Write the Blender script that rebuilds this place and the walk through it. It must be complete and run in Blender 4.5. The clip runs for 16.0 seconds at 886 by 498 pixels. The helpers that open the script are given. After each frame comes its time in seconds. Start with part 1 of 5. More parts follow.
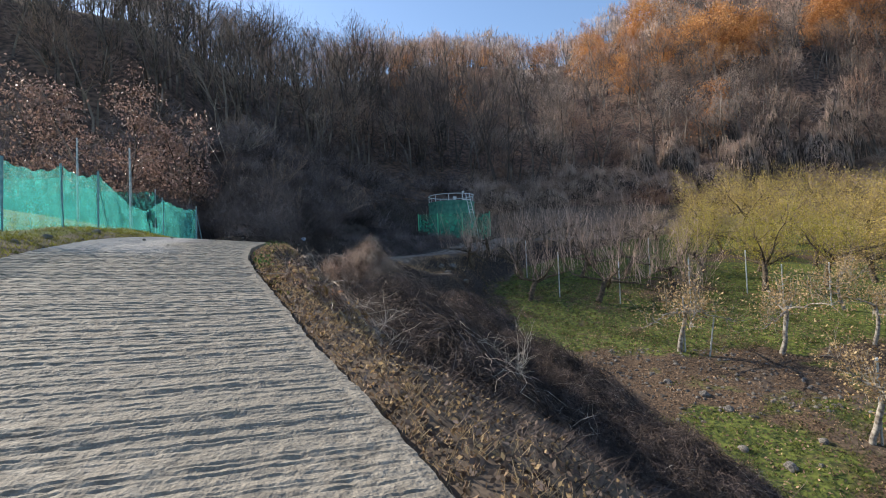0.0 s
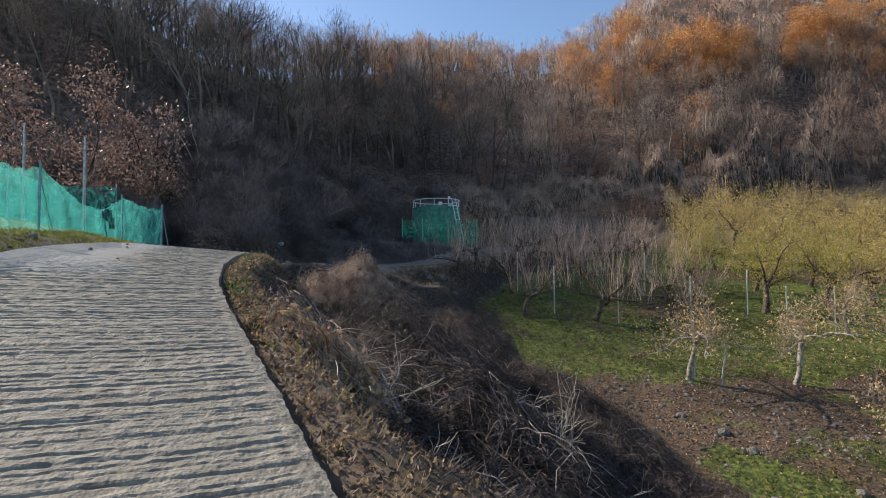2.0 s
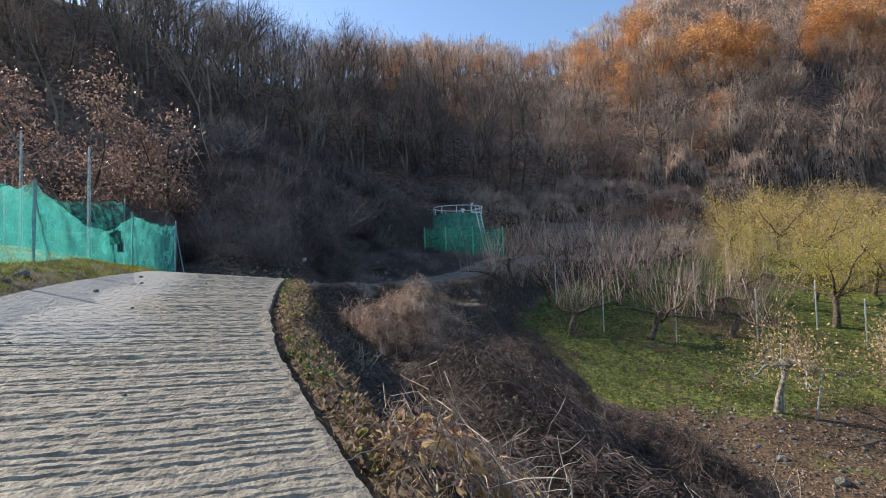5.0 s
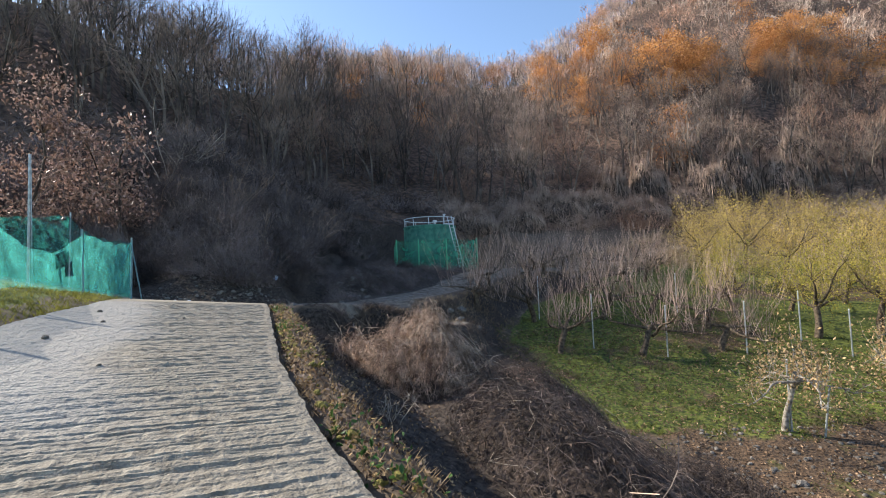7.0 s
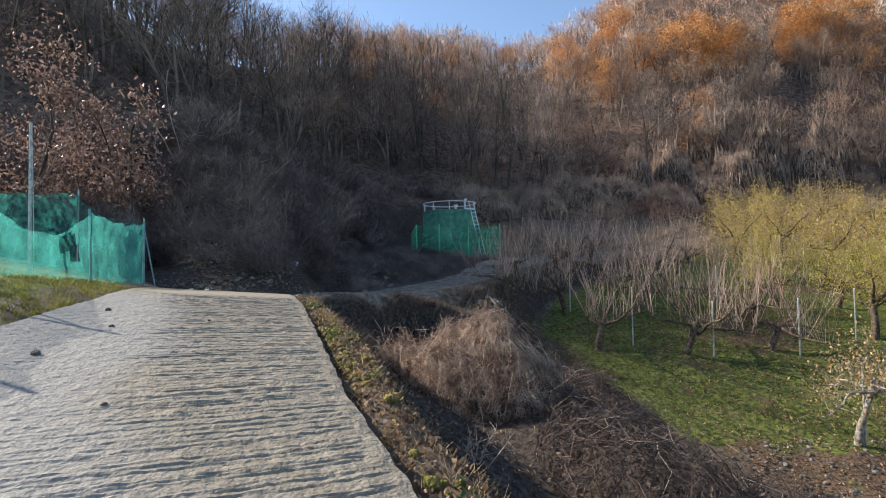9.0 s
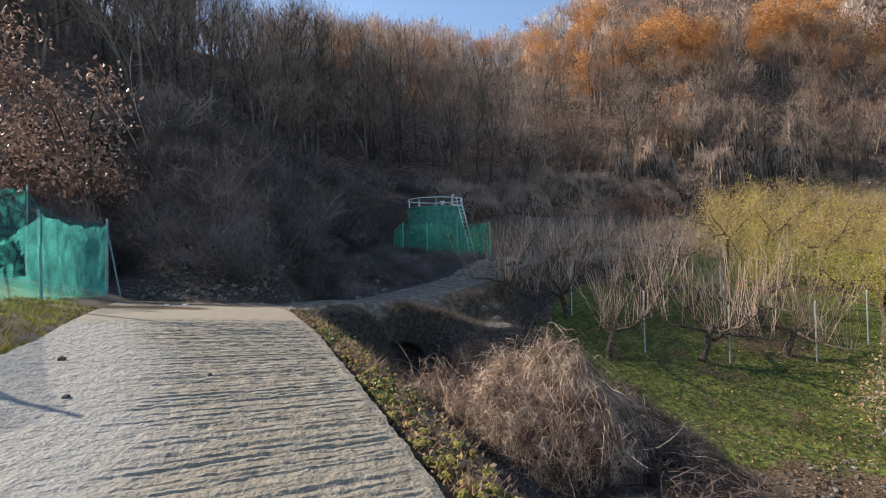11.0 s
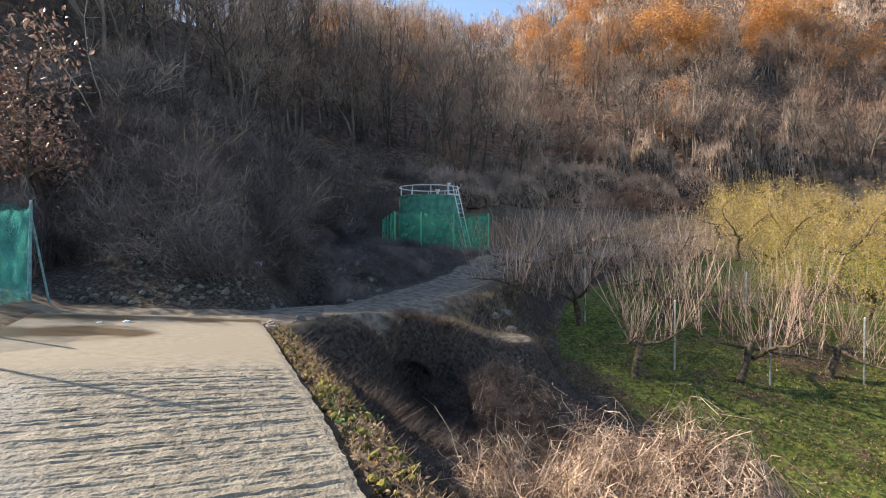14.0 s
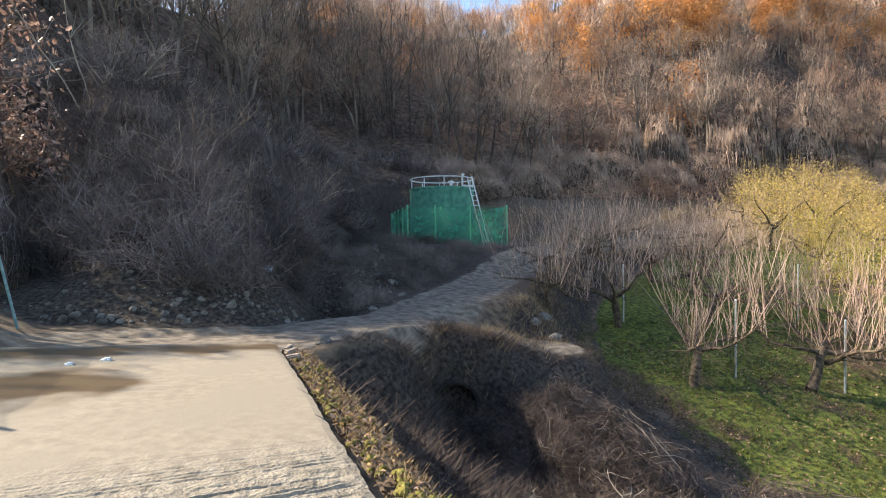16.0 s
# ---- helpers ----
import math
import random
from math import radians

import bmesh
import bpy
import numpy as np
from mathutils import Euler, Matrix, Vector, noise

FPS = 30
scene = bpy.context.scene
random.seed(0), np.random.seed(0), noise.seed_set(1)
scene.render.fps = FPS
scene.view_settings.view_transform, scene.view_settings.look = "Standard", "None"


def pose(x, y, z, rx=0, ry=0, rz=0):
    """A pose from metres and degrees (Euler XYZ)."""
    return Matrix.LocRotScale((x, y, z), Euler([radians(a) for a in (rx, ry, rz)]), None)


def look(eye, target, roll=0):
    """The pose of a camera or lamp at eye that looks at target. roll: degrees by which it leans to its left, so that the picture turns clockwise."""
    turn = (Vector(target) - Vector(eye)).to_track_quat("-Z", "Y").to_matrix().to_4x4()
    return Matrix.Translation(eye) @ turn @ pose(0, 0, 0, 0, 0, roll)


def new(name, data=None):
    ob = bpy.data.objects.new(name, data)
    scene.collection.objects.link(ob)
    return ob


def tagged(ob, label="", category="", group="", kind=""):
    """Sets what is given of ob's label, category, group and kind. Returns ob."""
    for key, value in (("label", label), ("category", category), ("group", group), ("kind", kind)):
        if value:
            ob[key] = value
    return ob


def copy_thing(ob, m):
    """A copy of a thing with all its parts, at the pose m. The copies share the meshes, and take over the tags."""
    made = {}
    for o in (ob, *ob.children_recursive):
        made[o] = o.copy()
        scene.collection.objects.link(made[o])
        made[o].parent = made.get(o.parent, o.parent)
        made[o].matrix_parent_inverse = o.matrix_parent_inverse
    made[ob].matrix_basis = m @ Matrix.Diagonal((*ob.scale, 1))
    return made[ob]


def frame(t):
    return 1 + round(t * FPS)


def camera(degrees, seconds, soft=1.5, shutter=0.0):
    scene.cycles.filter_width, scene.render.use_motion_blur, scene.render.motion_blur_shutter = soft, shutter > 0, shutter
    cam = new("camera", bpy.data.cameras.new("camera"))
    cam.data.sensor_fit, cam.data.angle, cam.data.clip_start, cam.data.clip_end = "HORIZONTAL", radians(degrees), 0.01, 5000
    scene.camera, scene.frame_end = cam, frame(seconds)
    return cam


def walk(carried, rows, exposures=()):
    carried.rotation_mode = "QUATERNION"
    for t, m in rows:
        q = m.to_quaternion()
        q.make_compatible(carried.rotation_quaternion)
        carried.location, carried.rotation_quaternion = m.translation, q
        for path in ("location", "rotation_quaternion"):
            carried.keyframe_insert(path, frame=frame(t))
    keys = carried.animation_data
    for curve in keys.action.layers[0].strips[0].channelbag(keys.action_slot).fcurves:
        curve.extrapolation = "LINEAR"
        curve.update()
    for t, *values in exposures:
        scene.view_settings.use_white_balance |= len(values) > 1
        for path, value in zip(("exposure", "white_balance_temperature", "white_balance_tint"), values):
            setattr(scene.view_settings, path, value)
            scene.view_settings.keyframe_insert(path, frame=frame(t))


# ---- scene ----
cam = camera(81.5, 16.0, 1.0)
PATH = [
    (0, (0.004, 0.015, 1.551), (-0.017, 2.014, 1.609), -2.3),
    (0.5, (-0.17, 0.442, 1.681), (-0.143, 2.441, 1.728), -1.6),
    (1, (-0.312, 0.973, 1.768), (-0.251, 2.972, 1.8), -0.6),
    (1.5, (-0.544, 1.401, 1.873), (-0.485, 3.4, 1.928), -0.5),
    (2, (-0.715, 1.852, 1.991), (-0.64, 3.85, 2.058), -0.6),
    (2.5, (-0.894, 2.29, 2.102), (-0.834, 4.288, 2.182), -0.5),
    (3, (-1.179, 2.672, 2.203), (-1.122, 4.669, 2.283), -0.4),
    (3.5, (-1.418, 3.06, 2.26), (-1.358, 5.058, 2.314), -0.2),
    (4, (-1.661, 3.415, 2.32), (-1.612, 5.414, 2.362), -0.2),
    (4.5, (-1.904, 3.745, 2.477), (-1.852, 5.744, 2.522), -0.3),
    (5, (-2.117, 4.109, 2.563), (-2.061, 6.107, 2.645), -1.5),
    (5.2, (-2.198, 4.242, 2.599), (-2.145, 6.237, 2.73), -2.5),
    (7.3, (-3.28, 5.74, 2.895), (-3.045, 7.723, 3.009), -2.1),
    (7.5, (-3.345, 5.902, 2.906), (-3.106, 7.884, 3.017), -2.0),
    (8, (-3.505, 6.29, 2.972), (-3.337, 8.282, 3.05), -1.4),
    (8.5, (-3.741, 6.633, 3.052), (-3.559, 8.624, 3.118), -1.2),
    (8.7, (-3.817, 6.81, 3.068), (-3.632, 8.801, 3.123), -1.2),
    (10.8, (-4.799, 8.756, 3.405), (-4.587, 10.743, 3.469), -1.2),
    (11, (-4.881, 8.954, 3.442), (-4.582, 10.932, 3.474), -1.4),
    (11.5, (-4.981, 9.41, 3.51), (-4.579, 11.369, 3.499), -1.3),
    (12, (-5.054, 9.908, 3.554), (-4.688, 11.874, 3.56), -1.3),
    (12.5, (-5.143, 10.407, 3.634), (-4.756, 12.369, 3.634), 0.0),
    (13, (-5.14, 10.893, 3.697), (-4.763, 12.857, 3.695), -0.1),
    (13.5, (-5.234, 11.353, 3.731), (-4.873, 13.32, 3.729), 0.3),
    (14, (-5.329, 11.828, 3.799), (-4.956, 13.793, 3.783), 0.3),
    (14.5, (-5.412, 12.336, 3.868), (-5.031, 14.299, 3.848), 0.3),
    (15, (-5.575, 12.853, 3.9), (-5.192, 14.816, 3.877), 0.2),
    (15.5, (-5.699, 13.413, 3.914), (-5.326, 15.376, 3.841), -0.1),
    (16, (-5.887, 13.964, 3.973), (-5.514, 15.929, 3.927), -0.8),
]
walk(cam, [(t, look(eye, target, roll)) for t, eye, target, roll in PATH], [(0, 0.72, 6150, 10), (0.5, 1.02, 6150, 10), (1, 1.1, 6150, 10), (1.5, 0.78, 6150, 10), (2, 0.55, 6150, 10), (2.5, 0.85, 6130, 10), (3, 0.65, 6100, 10), (3.5, 0.95, 6100, 10), (4, 0.98, 6100, 10), (4.5, 0.76, 6100, 10), (5, 0.78, 6150, 10), (7.5, 1.0, 6250, 10), (8, 0.98, 6280, 10), (8.5, 0.9, 6300, 10), (11, 0.78, 6450, 10), (11.5, 1.28, 6500, 10), (12, 1.1, 6600, 10), (12.5, 0.74, 6650, 10), (13, 1.08, 6700, 10), (13.5, 1.1, 6750, 10), (14.5, 1.2, 6750, 10), (15, 0.95, 6800, 10), (15.5, 1.4, 6800, 10), (16, 1.48, 6800, 10)])

# ---- world, sun, exposure ----
SUN_AZ, SUN_EL = -64.0, 33.5          # degrees, from +y towards +x; above the horizon
world = bpy.data.worlds.new("sky")
world.use_nodes = True
scene.world = world
wn = world.node_tree.nodes
sky = wn.new("ShaderNodeTexSky")
sky.sky_type, sky.sun_disc = "NISHITA", False
sky.sun_elevation, sky.sun_rotation = radians(SUN_EL), radians(SUN_AZ)
sky.air_density, sky.dust_density, sky.ozone_density = 1.0, 0.6, 1.7
wn["Background"].inputs[1].default_value = 0.126
world.node_tree.links.new(sky.outputs[0], wn["Background"].inputs[0])
sun = new("sun", bpy.data.lights.new("sun", "SUN"))
sun.data.energy, sun.data.angle, sun.data.color = 5.0, radians(0.6), (1.0, 0.885, 0.72)
away = Vector((math.sin(radians(SUN_AZ)) * math.cos(radians(SUN_EL)), math.cos(radians(SUN_AZ)) * math.cos(radians(SUN_EL)), math.sin(radians(SUN_EL))))
sun.matrix_world = look(away * 300, (0, 0, 0))

rng = np.random.default_rng(7)


# ---- materials ----
def material(name, c1, c2, scale=4.0, rough=0.85, bump=0.3, bump_scale=None, detail=8.0, spread=0.12, metallic=0.0, c3=None, scale3=0.6, translucent=0.0, vary=0.0, stretch=None):
    """Two colours mixed by fine noise, a third by broad noise, fine relief, and variation from piece to piece."""
    m = bpy.data.materials.new(name)
    m.use_nodes = True
    nt = m.node_tree
    n, l = nt.nodes, nt.links
    b = n["Principled BSDF"]
    tc = n.new("ShaderNodeTexCoord")
    src = tc.outputs["Object"]
    if stretch:
        mp = n.new("ShaderNodeMapping")
        mp.inputs["Scale"].default_value = stretch
        l.new(src, mp.inputs[0])
        src = mp.outputs[0]
    t = n.new("ShaderNodeTexNoise")
    t.inputs["Scale"].default_value, t.inputs["Detail"].default_value = scale, detail
    l.new(src, t.inputs["Vector"])
    r = n.new("ShaderNodeValToRGB")
    r.color_ramp.elements[0].position, r.color_ramp.elements[1].position = 0.5 - spread, 0.5 + spread
    r.color_ramp.elements[0].color, r.color_ramp.elements[1].color = (*c1, 1), (*c2, 1)
    l.new(t.outputs[0], r.inputs[0])
    col = r.outputs[0]
    if c3:
        t3 = n.new("ShaderNodeTexNoise")
        t3.inputs["Scale"].default_value, t3.inputs["Detail"].default_value = scale3, 5
        l.new(src, t3.inputs["Vector"])
        r3 = n.new("ShaderNodeValToRGB")
        r3.color_ramp.elements[0].position, r3.color_ramp.elements[1].position = 0.48, 0.62
        l.new(t3.outputs[0], r3.inputs[0])
        mx = n.new("ShaderNodeMixRGB")
        mx.inputs[2].default_value = (*c3, 1)
        l.new(r3.outputs[0], mx.inputs[0])
        l.new(col, mx.inputs[1])
        col = mx.outputs[0]
    if vary:
        g = n.new("ShaderNodeNewGeometry")
        mr = n.new("ShaderNodeMapRange")
        mr.inputs[3].default_value, mr.inputs[4].default_value = 1 - vary, 1 + vary
        l.new(g.outputs["Random Per Island"], mr.inputs[0])
        hs = n.new("ShaderNodeHueSaturation")
        l.new(mr.outputs[0], hs.inputs["Value"])
        l.new(col, hs.inputs["Color"])
        col = hs.outputs[0]
    l.new(col, b.inputs["Base Color"])
    b.inputs["Roughness"].default_value, b.inputs["Metallic"].default_value = rough, metallic
    b.inputs["Specular IOR Level"].default_value = 0.3
    if bump:
        tb = n.new("ShaderNodeTexNoise")
        tb.inputs["Scale"].default_value, tb.inputs["Detail"].default_value = bump_scale or scale * 4, 6
        l.new(src, tb.inputs["Vector"])
        bp = n.new("ShaderNodeBump")
        bp.inputs["Strength"].default_value, bp.inputs["Distance"].default_value = bump, 0.02
        l.new(tb.outputs[0], bp.inputs["Height"])
        l.new(bp.outputs[0], b.inputs["Normal"])
    if translucent:
        tr = n.new("ShaderNodeBsdfTranslucent")
        l.new(col, tr.inputs[0])
        ms = n.new("ShaderNodeMixShader")
        ms.inputs[0].default_value = translucent
        l.new(b.outputs[0], ms.inputs[1])
        l.new(tr.outputs[0], ms.inputs[2])
        l.new(ms.outputs[0], n["Material Output"].inputs[0])
    return m


def net_material(name, colour, hole):
    """Fine woven plastic net: part of the light goes straight through its holes."""
    m = material(name, tuple(c * 0.8 for c in colour), colour, 3.0, 0.5, 0, translucent=0.68)
    n, l = m.node_tree.nodes, m.node_tree.links
    out = n["Material Output"]
    shader = out.inputs[0].links[0].from_socket
    tc = n.new("ShaderNodeTexCoord")
    t = n.new("ShaderNodeTexNoise")
    t.inputs["Scale"].default_value, t.inputs["Detail"].default_value = 2.2, 6
    l.new(tc.outputs["Object"], t.inputs["Vector"])
    mr = n.new("ShaderNodeMapRange")
    mr.inputs[1].default_value, mr.inputs[2].default_value = 0.3, 0.7
    mr.inputs[3].default_value, mr.inputs[4].default_value = hole - 0.15, hole + 0.12
    l.new(t.outputs[0], mr.inputs[0])
    tp = n.new("ShaderNodeBsdfTransparent")
    mx = n.new("ShaderNodeMixShader")
    l.new(mr.outputs[0], mx.inputs[0])
    l.new(shader, mx.inputs[1])
    l.new(tp.outputs[0], mx.inputs[2])
    l.new(mx.outputs[0], out.inputs[0])
    return m


def ground_material():
    """Soil, with grass, leaf litter, packed dirt and shade-darkened humus where the masks of the sheet say so, ragged
    by noise.
    """
    m = material("ground_soil", (0.06, 0.045, 0.032), (0.15, 0.11, 0.075), 5.0, 0.95, 0.9, 9.0, c3=(0.10, 0.075, 0.055), scale3=0.5)
    n, l = m.node_tree.nodes, m.node_tree.links
    b = n["Principled BSDF"]
    col = b.inputs["Base Color"].links[0].from_socket
    tc = n.new("ShaderNodeTexCoord")
    # the humus tone is dark soil with the bank's shade added in colour
    for mask, c1, c2, scale in (("woods", (0.05, 0.034, 0.026), (0.19, 0.118, 0.08), 1.6), ("humus_shade", (0.018, 0.014, 0.012), (0.088, 0.069, 0.055), 11.0), ("litter", (0.035, 0.024, 0.016), (0.155, 0.10, 0.06), 16.0), ("grass", (0.03, 0.045, 0.01), (0.145, 0.165, 0.03), 7.0), ("dirt", (0.10, 0.082, 0.065), (0.23, 0.195, 0.155), 4.0)):
        at = n.new("ShaderNodeAttribute")
        at.attribute_name = mask
        t = n.new("ShaderNodeTexNoise")
        t.inputs["Scale"].default_value, t.inputs["Detail"].default_value = 0.9, 9
        l.new(tc.outputs["Object"], t.inputs["Vector"])
        s = n.new("ShaderNodeMath")
        s.operation = "MULTIPLY_ADD"
        s.inputs[1].default_value, s.inputs[2].default_value = 1.4, -0.7
        l.new(t.outputs[0], s.inputs[0])
        ad = n.new("ShaderNodeMath")
        ad.operation = "ADD"
        l.new(s.outputs[0], ad.inputs[0])
        l.new(at.outputs["Fac"], ad.inputs[1])
        mr = n.new("ShaderNodeMapRange")
        mr.inputs[1].default_value, mr.inputs[2].default_value = 0.4, 0.62
        l.new(ad.outputs[0], mr.inputs[0])
        t2 = n.new("ShaderNodeTexNoise")
        t2.inputs["Scale"].default_value, t2.inputs["Detail"].default_value = scale, 8
        l.new(tc.outputs["Object"], t2.inputs["Vector"])
        r = n.new("ShaderNodeValToRGB")
        r.color_ramp.elements[0].position, r.color_ramp.elements[1].position = 0.38, 0.64
        r.color_ramp.elements[0].color, r.color_ramp.elements[1].color = (*c1, 1), (*c2, 1)
        l.new(t2.outputs[0], r.inputs[0])
        mx = n.new("ShaderNodeMixRGB")
        l.new(mr.outputs[0], mx.inputs[0])
        l.new(col, mx.inputs[1])
        l.new(r.outputs[0], mx.inputs[2])
        col = mx.outputs[0]
    l.new(col, b.inputs["Base Color"])
    return m


def concrete_material():
    """Weathered road concrete: grey-tan, gritty, with wet dark stains and paler worn lanes."""
    m = material("road_concrete", (0.195, 0.172, 0.138), (0.36, 0.322, 0.26), 9.0, 0.9, 1.0, 32.0, spread=0.16, c3=(0.262, 0.236, 0.192), scale3=0.8)
    n, l = m.node_tree.nodes, m.node_tree.links
    b = n["Principled BSDF"]
    col = b.inputs["Base Color"].links[0].from_socket
    tc = n.new("ShaderNodeTexCoord")
    v = n.new("ShaderNodeTexVoronoi")
    v.inputs["Scale"].default_value = 52
    l.new(tc.outputs["Object"], v.inputs["Vector"])
    r = n.new("ShaderNodeValToRGB")
    r.color_ramp.elements[0].position, r.color_ramp.elements[1].position = 0.05, 0.6
    r.color_ramp.elements[0].color, r.color_ramp.elements[1].color = (1.14, 1.12, 1.08, 1), (0.74, 0.73, 0.72, 1)
    l.new(v.outputs["Distance"], r.inputs[0])
    mx = n.new("ShaderNodeMixRGB")
    mx.blend_type = "MULTIPLY"
    ga = n.new("ShaderNodeAttribute")
    ga.attribute_name = "grit"
    gm = n.new("ShaderNodeMath")
    gm.operation = "MULTIPLY_ADD"
    gm.inputs[1].default_value, gm.inputs[2].default_value = 0.75, 0.12
    l.new(ga.outputs["Fac"], gm.inputs[0])
    l.new(gm.outputs[0], mx.inputs[0])
    for node in n:
        if node.type == "BUMP":
            l.new(gm.outputs[0], node.inputs["Strength"])
    wa = n.new("ShaderNodeAttribute")
    wa.attribute_name = "worn"
    wo = n.new("ShaderNodeMixRGB")
    wo.inputs[2].default_value = (0.33, 0.325, 0.315, 1)
    l.new(wa.outputs["Fac"], wo.inputs[0])
    sf = n.new("ShaderNodeMath")
    sf.operation = "MULTIPLY_ADD"
    sf.inputs[1].default_value, sf.inputs[2].default_value = -0.62, 0.62
    l.new(ga.outputs["Fac"], sf.inputs[0])
    sm = n.new("ShaderNodeMixRGB")
    sm.inputs[2].default_value = (0.235, 0.198, 0.150, 1)
    l.new(sf.outputs[0], sm.inputs[0])
    l.new(col, sm.inputs[1])
    l.new(sm.outputs[0], wo.inputs[1])
    l.new(wo.outputs[0], mx.inputs[1])
    l.new(r.outputs[0], mx.inputs[2])
    at = n.new("ShaderNodeAttribute")
    at.attribute_name = "wet"
    t = n.new("ShaderNodeTexNoise")
    t.inputs["Scale"].default_value, t.inputs["Detail"].default_value = 1.5, 6
    l.new(tc.outputs["Object"], t.inputs["Vector"])
    ml = n.new("ShaderNodeMath")
    ml.operation = "MULTIPLY_ADD"
    ml.inputs[1].default_value = 0.9
    l.new(t.outputs[0], ml.inputs[0])
    l.new(at.outputs["Fac"], ml.inputs[2])
    mr = n.new("ShaderNodeMapRange")
    mr.inputs[1].default_value, mr.inputs[2].default_value = 0.85, 1.1
    l.new(ml.outputs[0], mr.inputs[0])
    wet = n.new("ShaderNodeMixRGB")
    wet.inputs[2].default_value = (0.13, 0.095, 0.06, 1)
    l.new(mr.outputs[0], wet.inputs[0])
    l.new(mx.outputs[0], wet.inputs[1])
    l.new(wet.outputs[0], b.inputs["Base Color"])
    rr = n.new("ShaderNodeMapRange")
    rr.inputs[3].default_value, rr.inputs[4].default_value = 0.85, 0.3
    l.new(mr.outputs[0], rr.inputs[0])
    l.new(rr.outputs[0], b.inputs["Roughness"])
    return m


M_GROUND = ground_material()
M_ROAD = concrete_material()
M_BARK = material("bark_grey_brown", (0.055, 0.043, 0.036), (0.20, 0.165, 0.138), 0.35, 0.9, 0.4, 20.0, detail=3, vary=0.4)
M_TWIG = material("bare_twigs", (0.15, 0.11, 0.088), (0.42, 0.32, 0.26), 0.16, 0.9, 0, detail=3, vary=0.3, c3=(0.29, 0.165, 0.11), scale3=0.06)
# twigs of the upper slopes, paled in colour for their sun and haze
M_HAZETWIG = material("sun_haze_pale_twigs", (0.32, 0.245, 0.20), (0.74, 0.60, 0.505), 0.16, 0.9, 0, detail=3, vary=0.3, c3=(0.50, 0.30, 0.21), scale3=0.05)
M_ORTWIG = material("orchard_twigs", (0.22, 0.16, 0.10), (0.44, 0.34, 0.22), 3.0, 0.9, 0, vary=0.3)
# whitish backlit look of the ridge trees, put into the base colour
M_BACKLITTWIG = material("backlit_pale_ridge_twigs", (0.33, 0.32, 0.32), (0.55, 0.54, 0.54), 0.2, 0.9, 0, vary=0.3)
M_DARKBARK = material("dark_bark", (0.05, 0.042, 0.038), (0.13, 0.105, 0.09), 3.0, 0.9, 0.3, vary=0.3)
# brushwood of the west slope, with that slope's shade put into the colour
M_SHADEBRUSH = material("shade_dull_brushwood", (0.045, 0.038, 0.038), (0.24, 0.192, 0.18), 0.35, 0.9, 0, vary=0.4)
M_SHOOT = material("orchard_shoots", (0.27, 0.175, 0.13), (0.54, 0.40, 0.32), 1.0, 0.7, 0, vary=0.35)
M_ORBARK = material("orchard_bark", (0.05, 0.038, 0.028), (0.155, 0.118, 0.08), 9.0, 0.9, 0.7)
M_WHITEBARK = material("pale_flaking_bark", (0.15, 0.125, 0.10), (0.40, 0.365, 0.31), 9.0, 0.85, 0.6)
M_VINE = material("dry_vines", (0.12, 0.072, 0.052), (0.52, 0.385, 0.29), 4.0, 0.8, 0, vary=0.6)
M_DRAPE = material("draped_dead_vines", (0.24, 0.165, 0.125), (0.47, 0.35, 0.275), 0.8, 0.85, 0, vary=0.35)
# dark bramble brown; also carries the bank's shade on its dead stems
M_DARKVINE = material("dark_shaded_brambles", (0.028, 0.022, 0.02), (0.125, 0.095, 0.083), 2.0, 0.9, 0, vary=0.45)
M_GREYCANE = material("grey_bramble_canes", (0.10, 0.08, 0.07), (0.235, 0.19, 0.165), 2.0, 0.8, 0, vary=0.3)
M_PALESTEM = material("pale_dead_stems", (0.25, 0.21, 0.17), (0.43, 0.38, 0.32), 2.0, 0.8, 0, vary=0.2)
# dark filler colour for the shade between the stems of a mound
M_MOUND = material("mound_shade_core", (0.025, 0.02, 0.016), (0.085, 0.062, 0.048), 7.0, 0.95, 1.0, 14.0)
M_LEAF_BROWN = material("dry_oak_leaves", (0.19, 0.115, 0.09), (0.40, 0.275, 0.225), 3.0, 0.42, 0, vary=0.4, translucent=0.3)
M_LEAF_ORANGE = material("larch_orange", (0.44, 0.20, 0.07), (0.64, 0.345, 0.135), 0.3, 0.8, 0, vary=0.3, translucent=0.3)
M_LEAF_RUST = material("rust_leaves", (0.36, 0.15, 0.055), (0.50, 0.25, 0.105), 0.3, 0.8, 0, vary=0.3, translucent=0.25)
M_LEAF_YELLOW = material("yellow_green_leaves", (0.29, 0.245, 0.04), (0.46, 0.385, 0.085), 3.0, 0.75, 0, vary=0.3, translucent=0.4)
M_LEAF_TAN = material("tan_dry_leaves", (0.30, 0.195, 0.09), (0.50, 0.36, 0.19), 3.0, 0.7, 0, vary=0.35, translucent=0.3)
M_LEAF_OCHRE = material("ochre_leaves", (0.36, 0.26, 0.065), (0.56, 0.42, 0.13), 3.0, 0.65, 0, vary=0.35, translucent=0.35)
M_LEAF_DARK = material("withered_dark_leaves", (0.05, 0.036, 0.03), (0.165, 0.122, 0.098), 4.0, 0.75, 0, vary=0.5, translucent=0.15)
M_LEAF_FLOOR = material("trodden_leaves", (0.10, 0.062, 0.038), (0.33, 0.22, 0.135), 4.0, 0.75, 0, vary=0.5, translucent=0.15)
